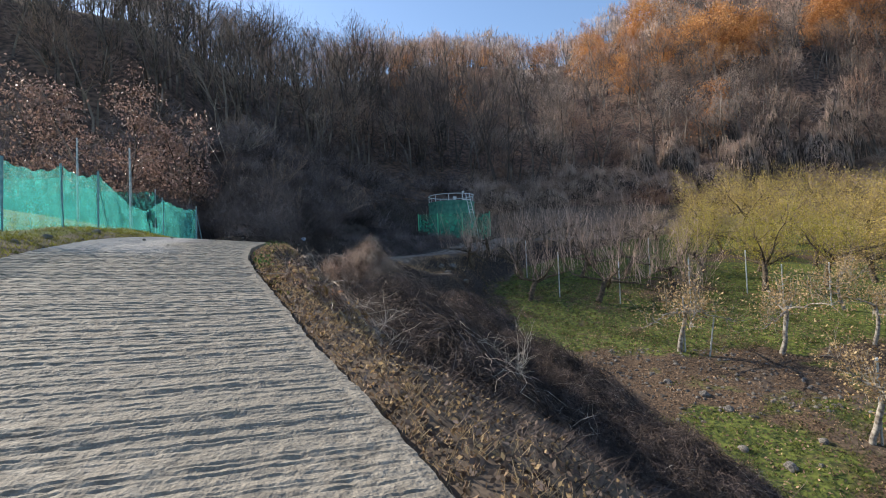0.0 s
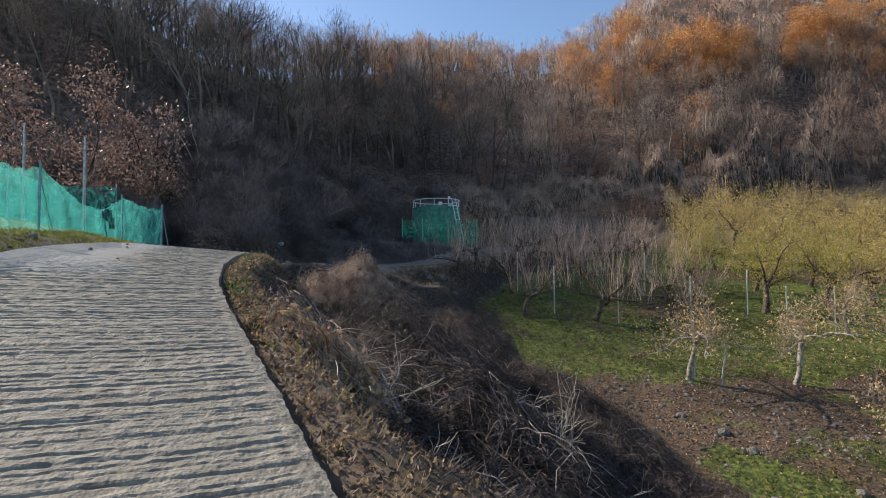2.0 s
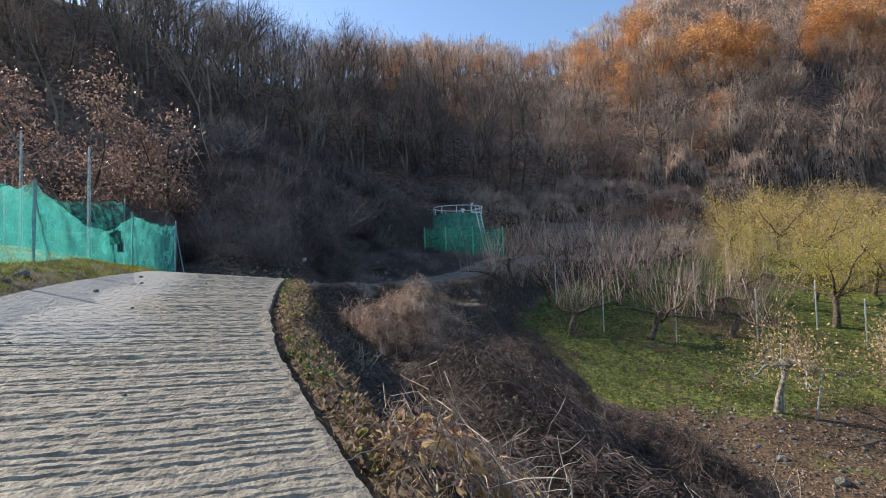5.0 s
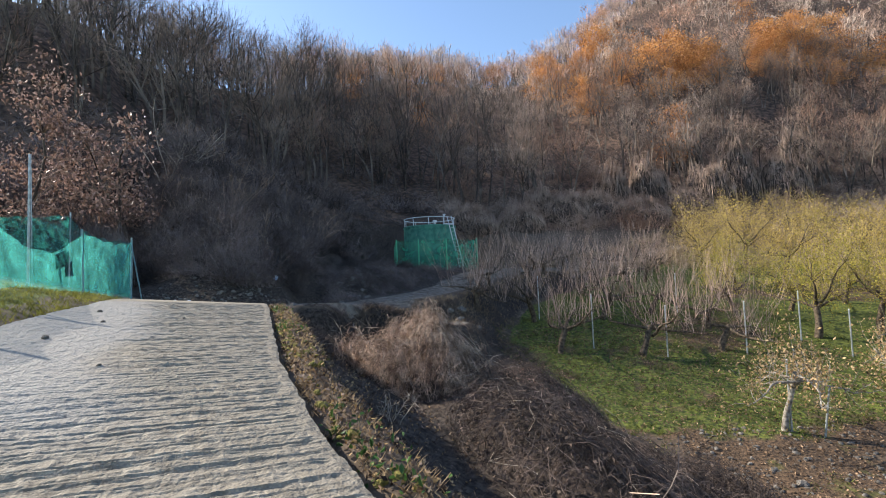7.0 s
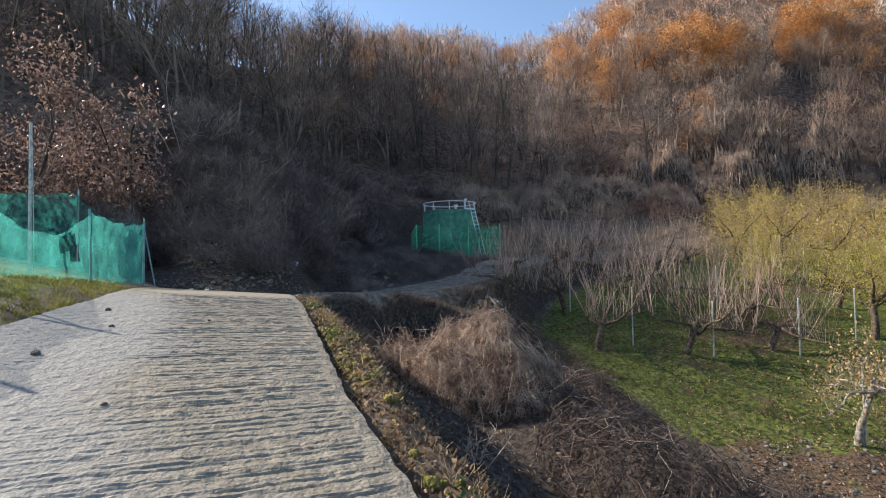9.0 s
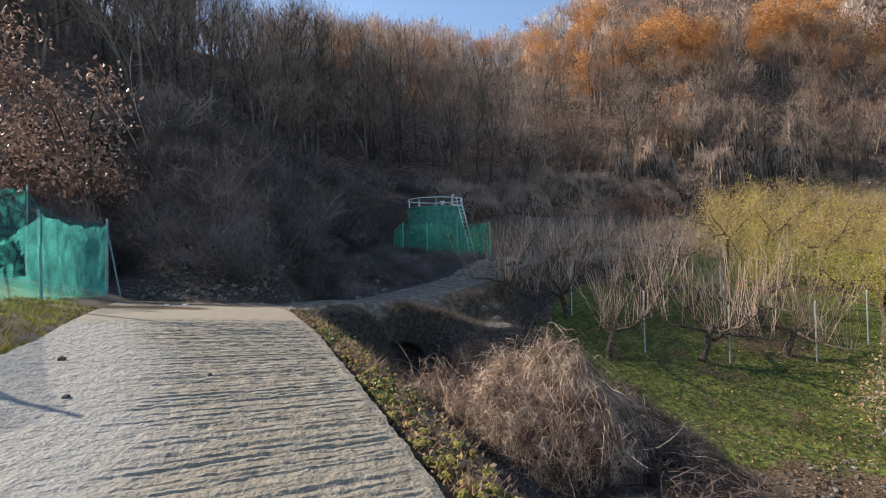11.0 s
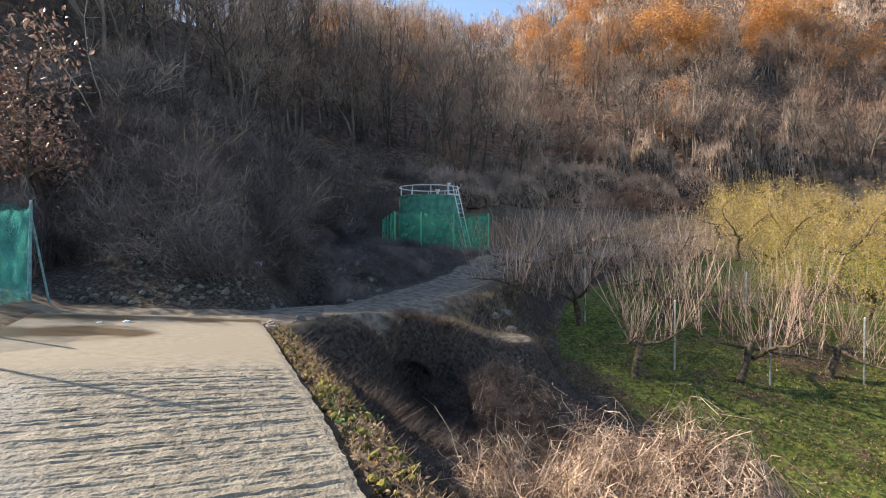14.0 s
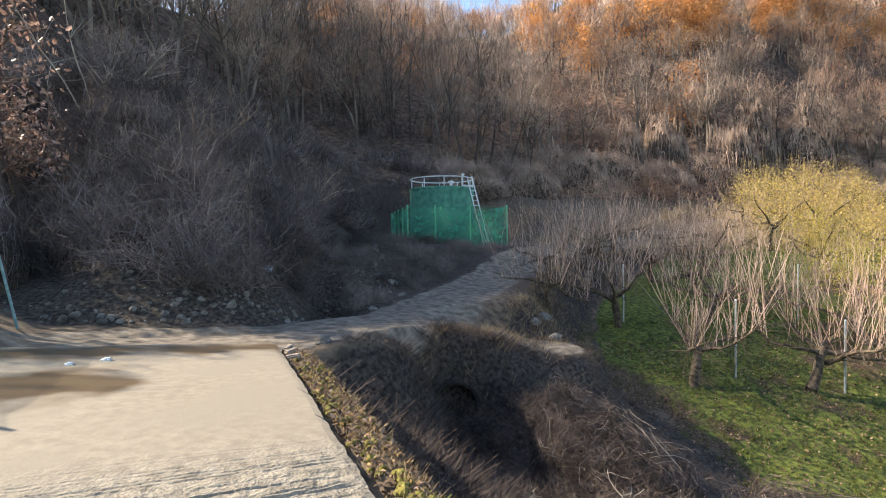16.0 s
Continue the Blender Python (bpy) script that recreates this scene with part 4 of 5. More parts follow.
bare_shrub(-15.2, 35.6, 5.0, 9, 311, M_PALESTEM, "bare shrub with long pale arching branches on the slope", (0.35, 0, 0))
bare_shrub(-11.0, 33.0, 3.2, 6, 312, M_TWIG, "leafless brown shrub on the shaded slope", (0.2, 0, 0))
bare_shrub(-8.6, 30.0, 2.4, 6, 313, M_TWIG, "leafless brown shrub above the stony bank", (0.1, 0, 0))


def slope_shrub(seed, tall, mat):
    """A many-stemmed arching shrub with fine twigs at the ends."""
    r = np.random.default_rng(seed)
    root = thing("slope_shrub", (0, 0, 0), "", "shrub")
    tips = []
    for s in range(9):
        a = r.uniform(0, 6.283)
        pts, rad = limb((r.normal() * 0.15, r.normal() * 0.15, -0.1), (0.55 * math.cos(a), 0.55 * math.sin(a), 1), tall * r.uniform(0.6, 1), 0.022, 0.006, 7, 0.13, r, -0.05)
        part("stem", chain(pts, rad, 3), mat, root)
        tips += list(pts[3:])
    tips = np.array(tips)
    p0 = tips[r.integers(0, len(tips), 260)] + r.normal(size=(260, 3)) * 0.05
    p1 = p0 + (r.normal(size=(260, 3)) * 0.5 + np.array((0.1, 0, 0.5))) * r.uniform(0.2, 0.6, (260, 1))
    part("twiggery", ribbons(p0, p1, 0.012, 0.004, r), mat, root)
    return root


dim = [slope_shrub(330 + k, 2.6, M_DRAPE if k < 2 else M_SHADEBRUSH) for k in range(4)]
xh, yh = scatter(46, -24, -2, 25, 46, lambda x, y, r: (foot_distance(x, y) > 1.6) & (foot_distance(x, y) < 12) & in_view(x, y), 335)
set_out(dim, list(zip(xh.tolist(), yh.tolist())), "leafless many-stemmed shrub on the shaded slope", "slope shrubs")


# ---- bramble and vine mounds on the bank ----
def mound(name, x, y, rx, ry, h, vines, vine_mat, label, seed, thick=0.011, body=M_MOUND, fuzz=0.10, base=None, pale=0, leaf=None, leaf_count=0, leaf_size=0.1, litter=None, lumpy=0.22, canes=0):
    r = np.random.default_rng(seed)
    z0 = ground_at(x, y) if base is None else base
    root = thing(name, (x, y, z0), label, "bush")
    na, nb = 40, 14
    A, B = np.meshgrid(np.linspace(0, 2 * np.pi, na, endpoint=False), np.linspace(0, 1, nb), indexing="ij")

    def surface(a, b, swell):
        """b: 0 at the top, 1 at the rim; the rim follows the ground."""
        px, py = np.cos(a) * b * rx, np.sin(a) * b * ry
        lump = 1 + lumpy * fbm(px + x, py + y, 1.6, seed % 50) + 0.16 * fbm(px + x, py + y, 4.5, seed % 40)
        rim = height(px + x, py + y) - z0
        return np.stack((px, py, rim + h * np.sqrt(np.maximum(1 - b ** 2, 0)) * lump * swell - 0.12 * b), -1)

    v = surface(A, B, 0.84).reshape(-1, 3)
    k = np.arange(na * (nb - 1))
    i, j = k // (nb - 1), k % (nb - 1)
    q = np.stack((i * nb + j, i * nb + j + 1, (i + 1) % na * nb + j + 1, (i + 1) % na * nb + j), -1)
    # solid core, its dark colour stands for shade between the vines
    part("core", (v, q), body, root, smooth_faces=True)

    def tangle(n, steps, step, mat, tk, out, pname):
        a = r.uniform(0, 6.283, n)
        b = np.sqrt(r.uniform(0.0, 1.0, n))
        da, db = r.normal(size=n) * step / np.maximum(rx, ry), r.normal(size=n) * step / np.maximum(rx, ry)
        loose = r.uniform(0.1, 1.5, n) * (0.75 + 0.9 * np.abs(fbm(np.cos(a) * b * rx, np.sin(a) * b * ry, 5.0, 3)))
        pts = []
        for s in range(steps + 1):
            pts.append(surface(a, np.clip(np.abs(b), 0, 1.0), 0.86) + np.stack((r.normal(size=n) * 0.03, r.normal(size=n) * 0.03, np.abs(out * np.sin(np.pi * (s + 0.5) / (steps + 1)) * loose)), -1))
            a, b = a + da / np.maximum(np.abs(b), 0.3), b + db
            da, db = da * 0.8 + r.normal(size=n) * step * 0.85 / rx, db * 0.8 + r.normal(size=n) * step * 0.85 / rx
        pts = np.array(pts)
        rad = tk * r.uniform(0.5, 1.3, n)
        flat = r.normal(size=(n, 3))
        part(pname, join([ribbons(pts[s], pts[s + 1], rad * 1.5, rad * 1.5, r, flat) for s in range(steps)]), mat, root)

    tangle(vines, 7, 0.08, vine_mat, thick, fuzz * 2.0, "tangle")
    n = vines // 60
    a, b = r.uniform(0, 6.283, n), np.sqrt(r.uniform(0, 0.9, n))
    p0 = surface(a, b, 0.9)
    out = np.stack((np.cos(a) * b * 0.7 + r.normal(size=n) * 0.5, np.sin(a) * b * 0.7 + r.normal(size=n) * 0.5, 0.35 + np.abs(r.normal(size=n)) * 0.4), -1) * r.uniform(0.15, 0.5, (n, 1))
    p1 = p0 + out
    p2 = p1 + out * 0.7 + r.normal(size=(n, 3)) * 0.08 - np.array((0, 0, 0.06))
    part("stray_growth", join((tubes(p0, p1, thick * 0.55, thick * 0.42), tubes(p1, p2, thick * 0.42, thick * 0.2))), vine_mat, root)
    if pale:
        tangle(pale, 10, 0.11, M_PALESTEM, thick * 0.8, fuzz * 2.4, "pale_growth")
    if canes:
        bits = []
        for k in range(canes):
            a0, b0 = r.uniform(0, 6.283), math.sqrt(r.uniform(0, 0.85))
            p = surface(np.array([a0]), np.array([b0]), 0.88)[0]
            turn = a0 + r.normal() * 1.2
            cp, cr = limb(p, (math.cos(turn) * 0.7, math.sin(turn) * 0.7, r.uniform(0.2, 1.0)), r.uniform(0.45, 1.2), thick * 1.5, thick * 0.6, 7, 0.24, r, -0.2)
            bits.append(chain(cp, cr, 3))
        part("pale_growth", join(bits), M_PALESTEM if vine_mat is M_VINE else M_GREYCANE, root)
    if litter:
        n = int(750 * rx * ry)
        a, b = r.uniform(0, 6.283, n), np.sqrt(r.uniform(0, 1, n))
        lift = np.stack((r.normal(size=n) * 0.02, r.normal(size=n) * 0.02, r.uniform(0, 1.6 * fuzz, n)), -1)
        part("withered_leaves", leaves(surface(a, b, 0.9) + lift, 0.06, r, 0.5), litter, root)
    if leaf:
        a, b = r.uniform(0, 6.283, leaf_count), np.sqrt(r.uniform(0, 0.95, leaf_count))
        part("leaf_cover", folded_leaves(surface(a, b, 1.0) + r.normal(size=(leaf_count, 3)) * 0.05 + np.array((0, 0, 0.15)), leaf_size, r, 0.7), leaf, root)
    return root


mound("vine_mound", -1.7, 16.7, 1.1, 1.2, 0.8, 2300, M_VINE, "lower heap of dry brown vines beside another", 412, 0.0033, fuzz=0.16, pale=110, lumpy=0.4, canes=70)
mound("vine_mound", -3.8, 16.6, 0.5, 0.6, 0.28, 420, M_VINE, "low thicket of pale dry stalks above the gully", 415, 0.0033, fuzz=0.16, pale=30, lumpy=0.4, canes=55)
mound("vine_mound", -2.4, 15.8, 1.45, 1.5, 0.66, 6200, M_VINE, "heap of dry reddish-tan vines on the bank", 401, 0.0033, fuzz=0.19, pale=150, lumpy=0.45, canes=170)
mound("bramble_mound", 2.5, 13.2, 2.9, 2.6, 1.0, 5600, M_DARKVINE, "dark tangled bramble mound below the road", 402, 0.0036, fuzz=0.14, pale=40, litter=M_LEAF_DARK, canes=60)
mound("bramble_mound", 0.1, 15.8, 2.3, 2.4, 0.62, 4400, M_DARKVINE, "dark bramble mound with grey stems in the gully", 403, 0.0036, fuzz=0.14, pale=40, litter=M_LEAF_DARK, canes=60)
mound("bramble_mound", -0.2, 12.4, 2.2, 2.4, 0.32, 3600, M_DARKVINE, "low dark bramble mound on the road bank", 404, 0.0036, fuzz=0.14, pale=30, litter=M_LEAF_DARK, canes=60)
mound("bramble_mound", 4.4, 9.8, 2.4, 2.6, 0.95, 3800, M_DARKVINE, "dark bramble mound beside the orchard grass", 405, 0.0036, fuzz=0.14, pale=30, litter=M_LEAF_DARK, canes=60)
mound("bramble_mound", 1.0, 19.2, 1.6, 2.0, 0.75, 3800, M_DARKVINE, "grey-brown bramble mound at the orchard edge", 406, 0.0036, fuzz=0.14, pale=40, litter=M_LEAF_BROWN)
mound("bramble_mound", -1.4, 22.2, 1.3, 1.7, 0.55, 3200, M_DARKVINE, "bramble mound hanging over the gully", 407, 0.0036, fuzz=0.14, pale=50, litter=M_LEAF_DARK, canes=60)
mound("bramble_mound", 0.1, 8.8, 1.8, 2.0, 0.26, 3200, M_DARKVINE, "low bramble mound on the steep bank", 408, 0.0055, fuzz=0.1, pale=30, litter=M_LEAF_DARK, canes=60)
mound("leafy_bush", -1.7, 7.8, 0.75, 0.85, 0.42, 420, M_VINE, "bush of dry bare stems with large withered tan leaves", 409, 0.0036, fuzz=0.15, pale=60, leaf=M_LEAF_TAN, leaf_count=260, leaf_size=0.125, litter=M_LEAF_BROWN, lumpy=0.25, canes=60)
mound("leafy_bush", -2.0, 8.5, 0.45, 0.5, 0.5, 120, M_VINE, "small bush holding rust-red withered leaves", 414, 0.0036, fuzz=0.12, leaf=M_LEAF_RUST, leaf_count=260, leaf_size=0.11, litter=M_LEAF_BROWN, lumpy=0.25)


# the last two bushes are added to keep the sun off the bank
for k, (x, y, rr, hh) in enumerate(((17.8, 62.5, 2.6, 3.2), (22.5, 63.5, 3.2, 2.2), (27.5, 62.5, 2.8, 1.8), (11.5, 59.5, 2.6, 2.2), (34, 64, 3.4, 2.4), (6.5, 60, 2.4, 2.0), (-9.5, 36, 1.8, 1.6), (-12.5, 31.5, 1.7, 1.3), (-14.4, 26.9, 1.5, 1.7), (-16.6, 27.0, 1.6, 1.8))):
    # west bushes take the brush colour that has the slope's shade in it
    mound("vine_covered_bush", x, y, rr, rr * 0.9, hh, 1100, M_DRAPE if k < 6 else M_SHADEBRUSH, "shrub smothered in dry brown vines on the slope", 440 + k, 0.016 if k < 6 else 0.008, fuzz=0.3)


for k, (x, y, rr, hh) in enumerate(((38, 66, 3.0, 4.6), (31, 68, 2.6, 4.2), (44, 70, 3.4, 5.4), (50, 68, 3.2, 4.4), (25.5, 67.5, 2.4, 3.6), (41, 76, 3.0, 5.2), (56, 73, 3.2, 5.0), (15, 63.5, 2.2, 2.6))):
    mound("vine_covered_tree", x, y, rr, rr * 0.9, hh, 800, M_DRAPE, "tree smothered by hanging dead vines on the slope", 460 + k, 0.022, fuzz=0.5, lumpy=0.45)


def sapling(x, y, count, tall, seed, label, spread=0.7):
    r = np.random.default_rng(seed)
    root = thing("dead_sapling", (x, y, ground_at(x, y) - 0.05), label, "shrub")
    for s in range(count):
        pts, rad = limb((r.normal() * 0.08, r.normal() * 0.08, 0), np.array((r.normal() * spread, r.normal() * spread, 1)), tall * r.uniform(0.5, 1), 0.007, 0.0025, 8, 0.2, r)
        pieces = [chain(pts, rad, 4)]
        for b in range(9):
            bp, br = limb(pts[r.integers(2, 8)], r.normal(size=3) * 0.6 + np.array((0, 0, 0.6)), tall * r.uniform(0.12, 0.32), 0.0035, 0.0016, 4, 0.25, r)
            pieces.append(chain(bp, br, 3))
        part("stem", join(pieces), M_PALESTEM, root)


sapling(1.0, 8.6, 13, 1.5, 421, "pale leafless sapling standing among dark brambles")
sapling(1.9, 9.2, 5, 1.1, 422, "pale dead stems leaning over the brambles", 1.2)
sapling(-0.1, 5.6, 4, 0.9, 423, "few pale dead stems on the bank", 1.0)
sapling(-1.3, 8.2, 6, 1.35, 424, "pale whip-like stems rising from a leafy bush", 0.9)
sapling(-3.2, 12.2, 8, 0.5, 425, "dry pale weed stalks beside the concrete edge", 0.3)
sapling(-2.95, 18.6, 9, 0.9, 426, "tangle of pale dead stalks beside the road", 1.0)
sapling(-3.7, 20.2, 6, 0.8, 427, "pale dead stalks leaning over the gully", 1.1)
sapling(-2.2, 19.4, 4, 1.1, 428, "pale broken stalks above dark brambles", 1.0)
sapling(-2.0, 21.6, 5, 1.0, 429, "pale dead stalks hanging over the gully", 1.2)


# ---- net fence beside the road ----
def net_panel(p, q, top_p, top_q, sag, mat, parent, seed, gap=None, billow=0.07):
    r = np.random.default_rng(seed)
    n, m = 26, 14
    s, t = np.meshgrid(np.linspace(0, 1, n), np.linspace(0, 1, m), indexing="ij")
    x, y = p[0] + (q[0] - p[0]) * s, p[1] + (q[1] - p[1]) * s
    low = height(x, y) + 0.02
    up = top_p + (top_q - top_p) * s - sag * np.sin(np.pi * s) ** 1.0 * (0.6 + 0.8 * s) + 0.03 * np.sin(s * 23 + seed)
    nx, ny = -(q[1] - p[1]), q[0] - p[0]
    ln = math.hypot(nx, ny)
    off = billow * np.sin(np.pi * s) * np.sin(np.pi * t * 0.8) + 0.02 * np.sin(s * 31 + t * 4 + seed) + 0.014 * np.sin(s * 57 - t * 9)
    v = np.stack((x + nx / ln * off, y + ny / ln * off, low + (up - low) * t), -1).reshape(-1, 3)
    k = np.arange((n - 1) * (m - 1))
    i, j = k // (m - 1), k % (m - 1)
    quads = np.stack((i * m + j, (i + 1) * m + j, (i + 1) * m + j + 1, i * m + j + 1), -1)
    if gap:
        c = v[quads].mean(1)
        for gx0, gz0, gr in gap:
            pos = (c[:, 0] - p[0]) * (q[0] - p[0]) / ln + (c[:, 1] - p[1]) * (q[1] - p[1]) / ln
            ok = np.hypot(pos - gx0, c[:, 2] - gz0) > gr
            c, quads = c[ok], quads[ok]
    return part("net_panel", (v, quads), mat, parent, smooth_faces=True)


fence = thing("net_fence", (0, 0, 0), "teal plastic net sagging between thin steel posts on grass", "fence")
POSTS = ((-6.6, 2.5, 3.2), (-7.9, 6.4, 3.6), (-8.76, 10.0, 3.95), (-9.35, 12.4, 4.3), (-9.72, 14.2, 4.45), (-10.75, 19.35, 4.42), (-11.5, 23.4, 4.5))
for k, (x, y, top) in enumerate(POSTS):
    part("post", tubes([(x, y, ground_at(x, y) - 0.2)], [(x + 0.03 * (-1) ** k, y, top + 0.08)], 0.028, 0.028, 8), M_POSTBLUE, fence)
for k in range(len(POSTS) - 1):
    (x0, y0, t0), (x1, y1, t1) = POSTS[k], POSTS[k + 1]
    net_panel((x0, y0), (x1, y1), t0, t1, 0.62 if k == 4 else 0.14, M_NET, fence, 500 + k, ((3.95, 3.62, 0.2), (4.35, 3.5, 0.24), (4.2, 3.72, 0.16)) if k == 4 else None)
part("brace", tubes([(-11.32, 23.75, ground_at(-11.32, 23.75))], [(-11.5, 23.4, 4.5)], 0.022, 0.022, 6), M_POSTBLUE, fence)
part("brace", tubes([(-9.95, 14.9, ground_at(-9.95, 14.9))], [(-9.72, 14.2, 4.3)], 0.02, 0.02, 6), M_POSTBLUE, fence)
back = thing("net_fence", (0, 0, 0), "darker green net on posts behind a grassy plot", "fence")
BACK = ((-11.55, 23.45, 4.5), (-14.2, 24.8, 5.6), (-17.0, 22.5, 6.0), (-21, 20, 6.4))
for x, y, top in BACK:
    part("post", tubes([(x, y, ground_at(x, y) - 0.2)], [(x + 0.05, y, top + 0.15)], 0.026, 0.026, 8), M_GALV, back)
for k in range(len(BACK) - 1):
    (x0, y0, t0), (x1, y1, t1) = BACK[k], BACK[k + 1]
    net_panel((x0, y0), (x1, y1), t0, t1, 0.3, M_NETBACK, back, 520 + k)
for x, y, top in ((-11.55, 18.6, 6.25), (-14.5, 20.0, 7.1)):
    pole = thing("steel_pole", (x, y, ground_at(x, y) - 0.2), "tall thin galvanised pole standing in grass", "pole", "tall poles")
    part("shaft", tubes([(0, 0, 0)], [(0.03, 0, top - pole.location.z)], 0.035, 0.03, 8), M_GALV, pole)
    part("wire", tubes([(0.09, 0, 0.2)], [(0.06, 0, (top - pole.location.z) * 0.9)], 0.008, 0.008, 5), M_GALV, pole)

# ---- water tank in its fence ----
TX, TY, TZ, TR, TH = 0.45, 47.5, 3.45, 2.12, 3.68
tank = thing("water_tank", (TX, TY, TZ - 0.1), "round dark green water tank with white railing on top", "tank")
ring = np.arange(48) * 2 * np.pi / 48
wall = [np.stack((np.cos(ring) * rr, np.sin(ring) * rr, np.full(48, zz)), -1) for rr, zz in ((TR, 0), (TR, TH), (TR + 0.05, TH), (TR + 0.05, TH + 0.1), (TR - 0.05, TH + 0.14), (0.02, TH + 0.3))]
k = np.arange(48)
part("shell", (np.concatenate(wall), np.concatenate([np.stack((a * 48 + k, a * 48 + (k + 1) % 48, (a + 1) * 48 + (k + 1) % 48, (a + 1) * 48 + k), -1) for a in range(5)])), M_TANK, tank)
rail = np.stack((np.cos(ring) * TR * 0.98, np.sin(ring) * TR * 0.98, np.full(48, TH + 0.75)), -1)
part("top_rail", tubes(rail, np.roll(rail, -1, 0), 0.035, 0.035, 6), M_WHITE, tank)
for a in range(10):
    c, s = math.cos(a * 0.6283 + 0.2) * TR * 0.98, math.sin(a * 0.6283 + 0.2) * TR * 0.98
    part("rail_post", tubes([(c, s, TH)], [(c, s, TH + 0.75)], 0.03, 0.03, 6), M_WHITE, tank)
vent = part("vent", tubes([(0.3, -1.6, TH), (0.3, -1.6, TH + 0.35)], [(0.3, -1.6, TH + 0.36), (0.3, -1.6, TH + 0.5)], [0.09, 0.18], [0.09, 0.16], 10), M_WHITE, tank)
part("pipe", tubes([(1.0, -1.7, TH), (1.0, -1.7, TH + 0.75), (1.0, -1.75, TH + 0.2)], [(1.0, -1.7, TH + 0.95), (1.15, -1.7, TH + 0.95), (1.75, -1.6, TH + 0.16)], 0.055, 0.055, 8), M_WHITE, tank)
for dx in (-0.16, 0.16):
    part("ladder_rail", tubes([(2.1 + dx, -3.3, 0.1)], [(1.42 + dx, -1.9, TH + 0.75)], 0.035, 0.035, 6), M_WHITE, tank)
for k2 in range(13):
    f = (k2 + 1) / 14
    x, y, z = 2.1 - 0.68 * f, -3.3 + 1.4 * f, 0.1 + (TH + 0.65) * f
    part("rung", tubes([(x - 0.16, y, z)], [(x + 0.16, y, z)], 0.018, 0.018, 6), M_WHITE, tank)
tank_fence = thing("tank_fence", (0, 0, 0), "bright green net fence on green posts around the tank", "fence")
BOX = [(-2.4, 53), (-2.4, 50.5), (-2.4, 48), (-2.4, 45.5), (-2.4, 43), (-0.8, 43), (1.25, 43), (3.6, 43.4), (3.7, 46), (3.7, 49), (3.7, 53)]
for x, y in BOX:
    part("post", tubes([(x, y, ground_at(x, y) - 0.2)], [(x, y, TZ + 2.38)], 0.05, 0.05, 8), M_GREENPAINT, tank_fence)
for k2 in range(len(BOX) - 1):
    net_panel(BOX[k2], BOX[k2 + 1], TZ + 2.3, TZ + 2.3, 0.04, M_TANKNET, tank_fence, 540 + k2, None, 0.02)

# ---- stones, rubbish, culvert ----
r = np.random.default_rng(9)
rocks = [mesh_of(rock(600 + k, 1.0), "stone", M_STONE) for k in range(6)]


def stone(x, y, size, label, group="", z=None):
    ob = new("stone", rocks[r.integers(6)])
    ob.matrix_world = pose(x, y, (ground_at(x, y) if z is None else z) + size * 0.12, r.uniform(-15, 15), r.uniform(-15, 15), r.uniform(0, 360)) @ Matrix.Scale(size, 4)
    tagged(ob, label, "stone", group)


for u0 in (11.2, 12.4, 13.1, 14.0, 14.6, 15.6, 16.6):
    x, y = xy_of(u0, float(left_v(u0)) - r.uniform(0.15, 0.6))
    stone(x, y, r.uniform(0.05, 0.12), "dark mossy stone on the grass verge", "verge stones")
for k2 in range(9):
    y = r.uniform(11.5, 20)
    x = float(np.interp(y, UPPER_Y, LOWER_X)) + r.uniform(0.1, 4.5) * r.random() + 0.5
    stone(x, y, r.uniform(0.08, 0.24), "pale field stone lying at the orchard edge", "orchard stones")
for x, y, s in ((0.2, 29.2, 0.28), (-0.4, 28.3, 0.2), (0.9, 28.9, 0.22), (-0.1, 27.6, 0.25), (-6.3, 23.2, 0.16), (-6.1, 22.4, 0.13)):
    stone(x, y, s, "grey block stone beside the dirt track", "track stones")
for u0, v0, s in ((14.8, -2.2, 0.035), (13.6, -2.6, 0.05), (16.0, -2.4, 0.04), (12.2, -1.9, 0.03), (17.5, -1.4, 0.03), (15.2, -1.2, 0.025), (9.0, -1.4, 0.02), (10.5, -2.6, 0.03)):
    x, y = xy_of(u0, v0)
    stone(x, y, s, "small loose stone on the concrete road", "road stones", float(road_z(u0, v0)))


def joined_rocks(xs, ys, sizes, name, label, mat=M_STONE, lift=-0.15):
    forms = []
    for k in range(6):
        bm = rock(640 + k, 1.0)
        bmesh.ops.join_triangles(bm, faces=bm.faces[:], angle_face_threshold=1.2, angle_shape_threshold=1.2)
        forms.append((np.array([v.co[:] for v in bm.verts]), [[v.index for v in f.verts] for f in bm.faces]))
        bm.free()
    vs, fs, n = [], [], 0
    zs = height(xs, ys)
    for x, y, z, s in zip(xs, ys, zs, sizes):
        v, f = forms[r.integers(6)]
        m = np.array(Euler(r.uniform(-0.5, 0.5, 3) * np.array((1, 1, 6))).to_matrix())
        vs.append(v @ m.T * s + np.array((x, y, z + s * lift)))
        fs += [[i + n for i in q] for q in f]
        n += len(v)
    me = bpy.data.meshes.new(name)
    me.from_pydata(np.concatenate(vs).tolist(), [], fs)
    me.materials.append(mat)
    return tagged(new(name, me), label, "stones", kind="stuff")


n = 420
t = r.uniform(0, 1, n)
fx = np.interp(t, (0, 0.35, 0.75, 1), (-12.5, -9.5, -6.6, -6.0)) + r.normal(size=n) * 0.25
fy = np.interp(t, (0, 0.35, 0.75, 1), (24.8, 24.9, 26.2, 31)) + np.abs(r.normal(size=n)) * 0.7
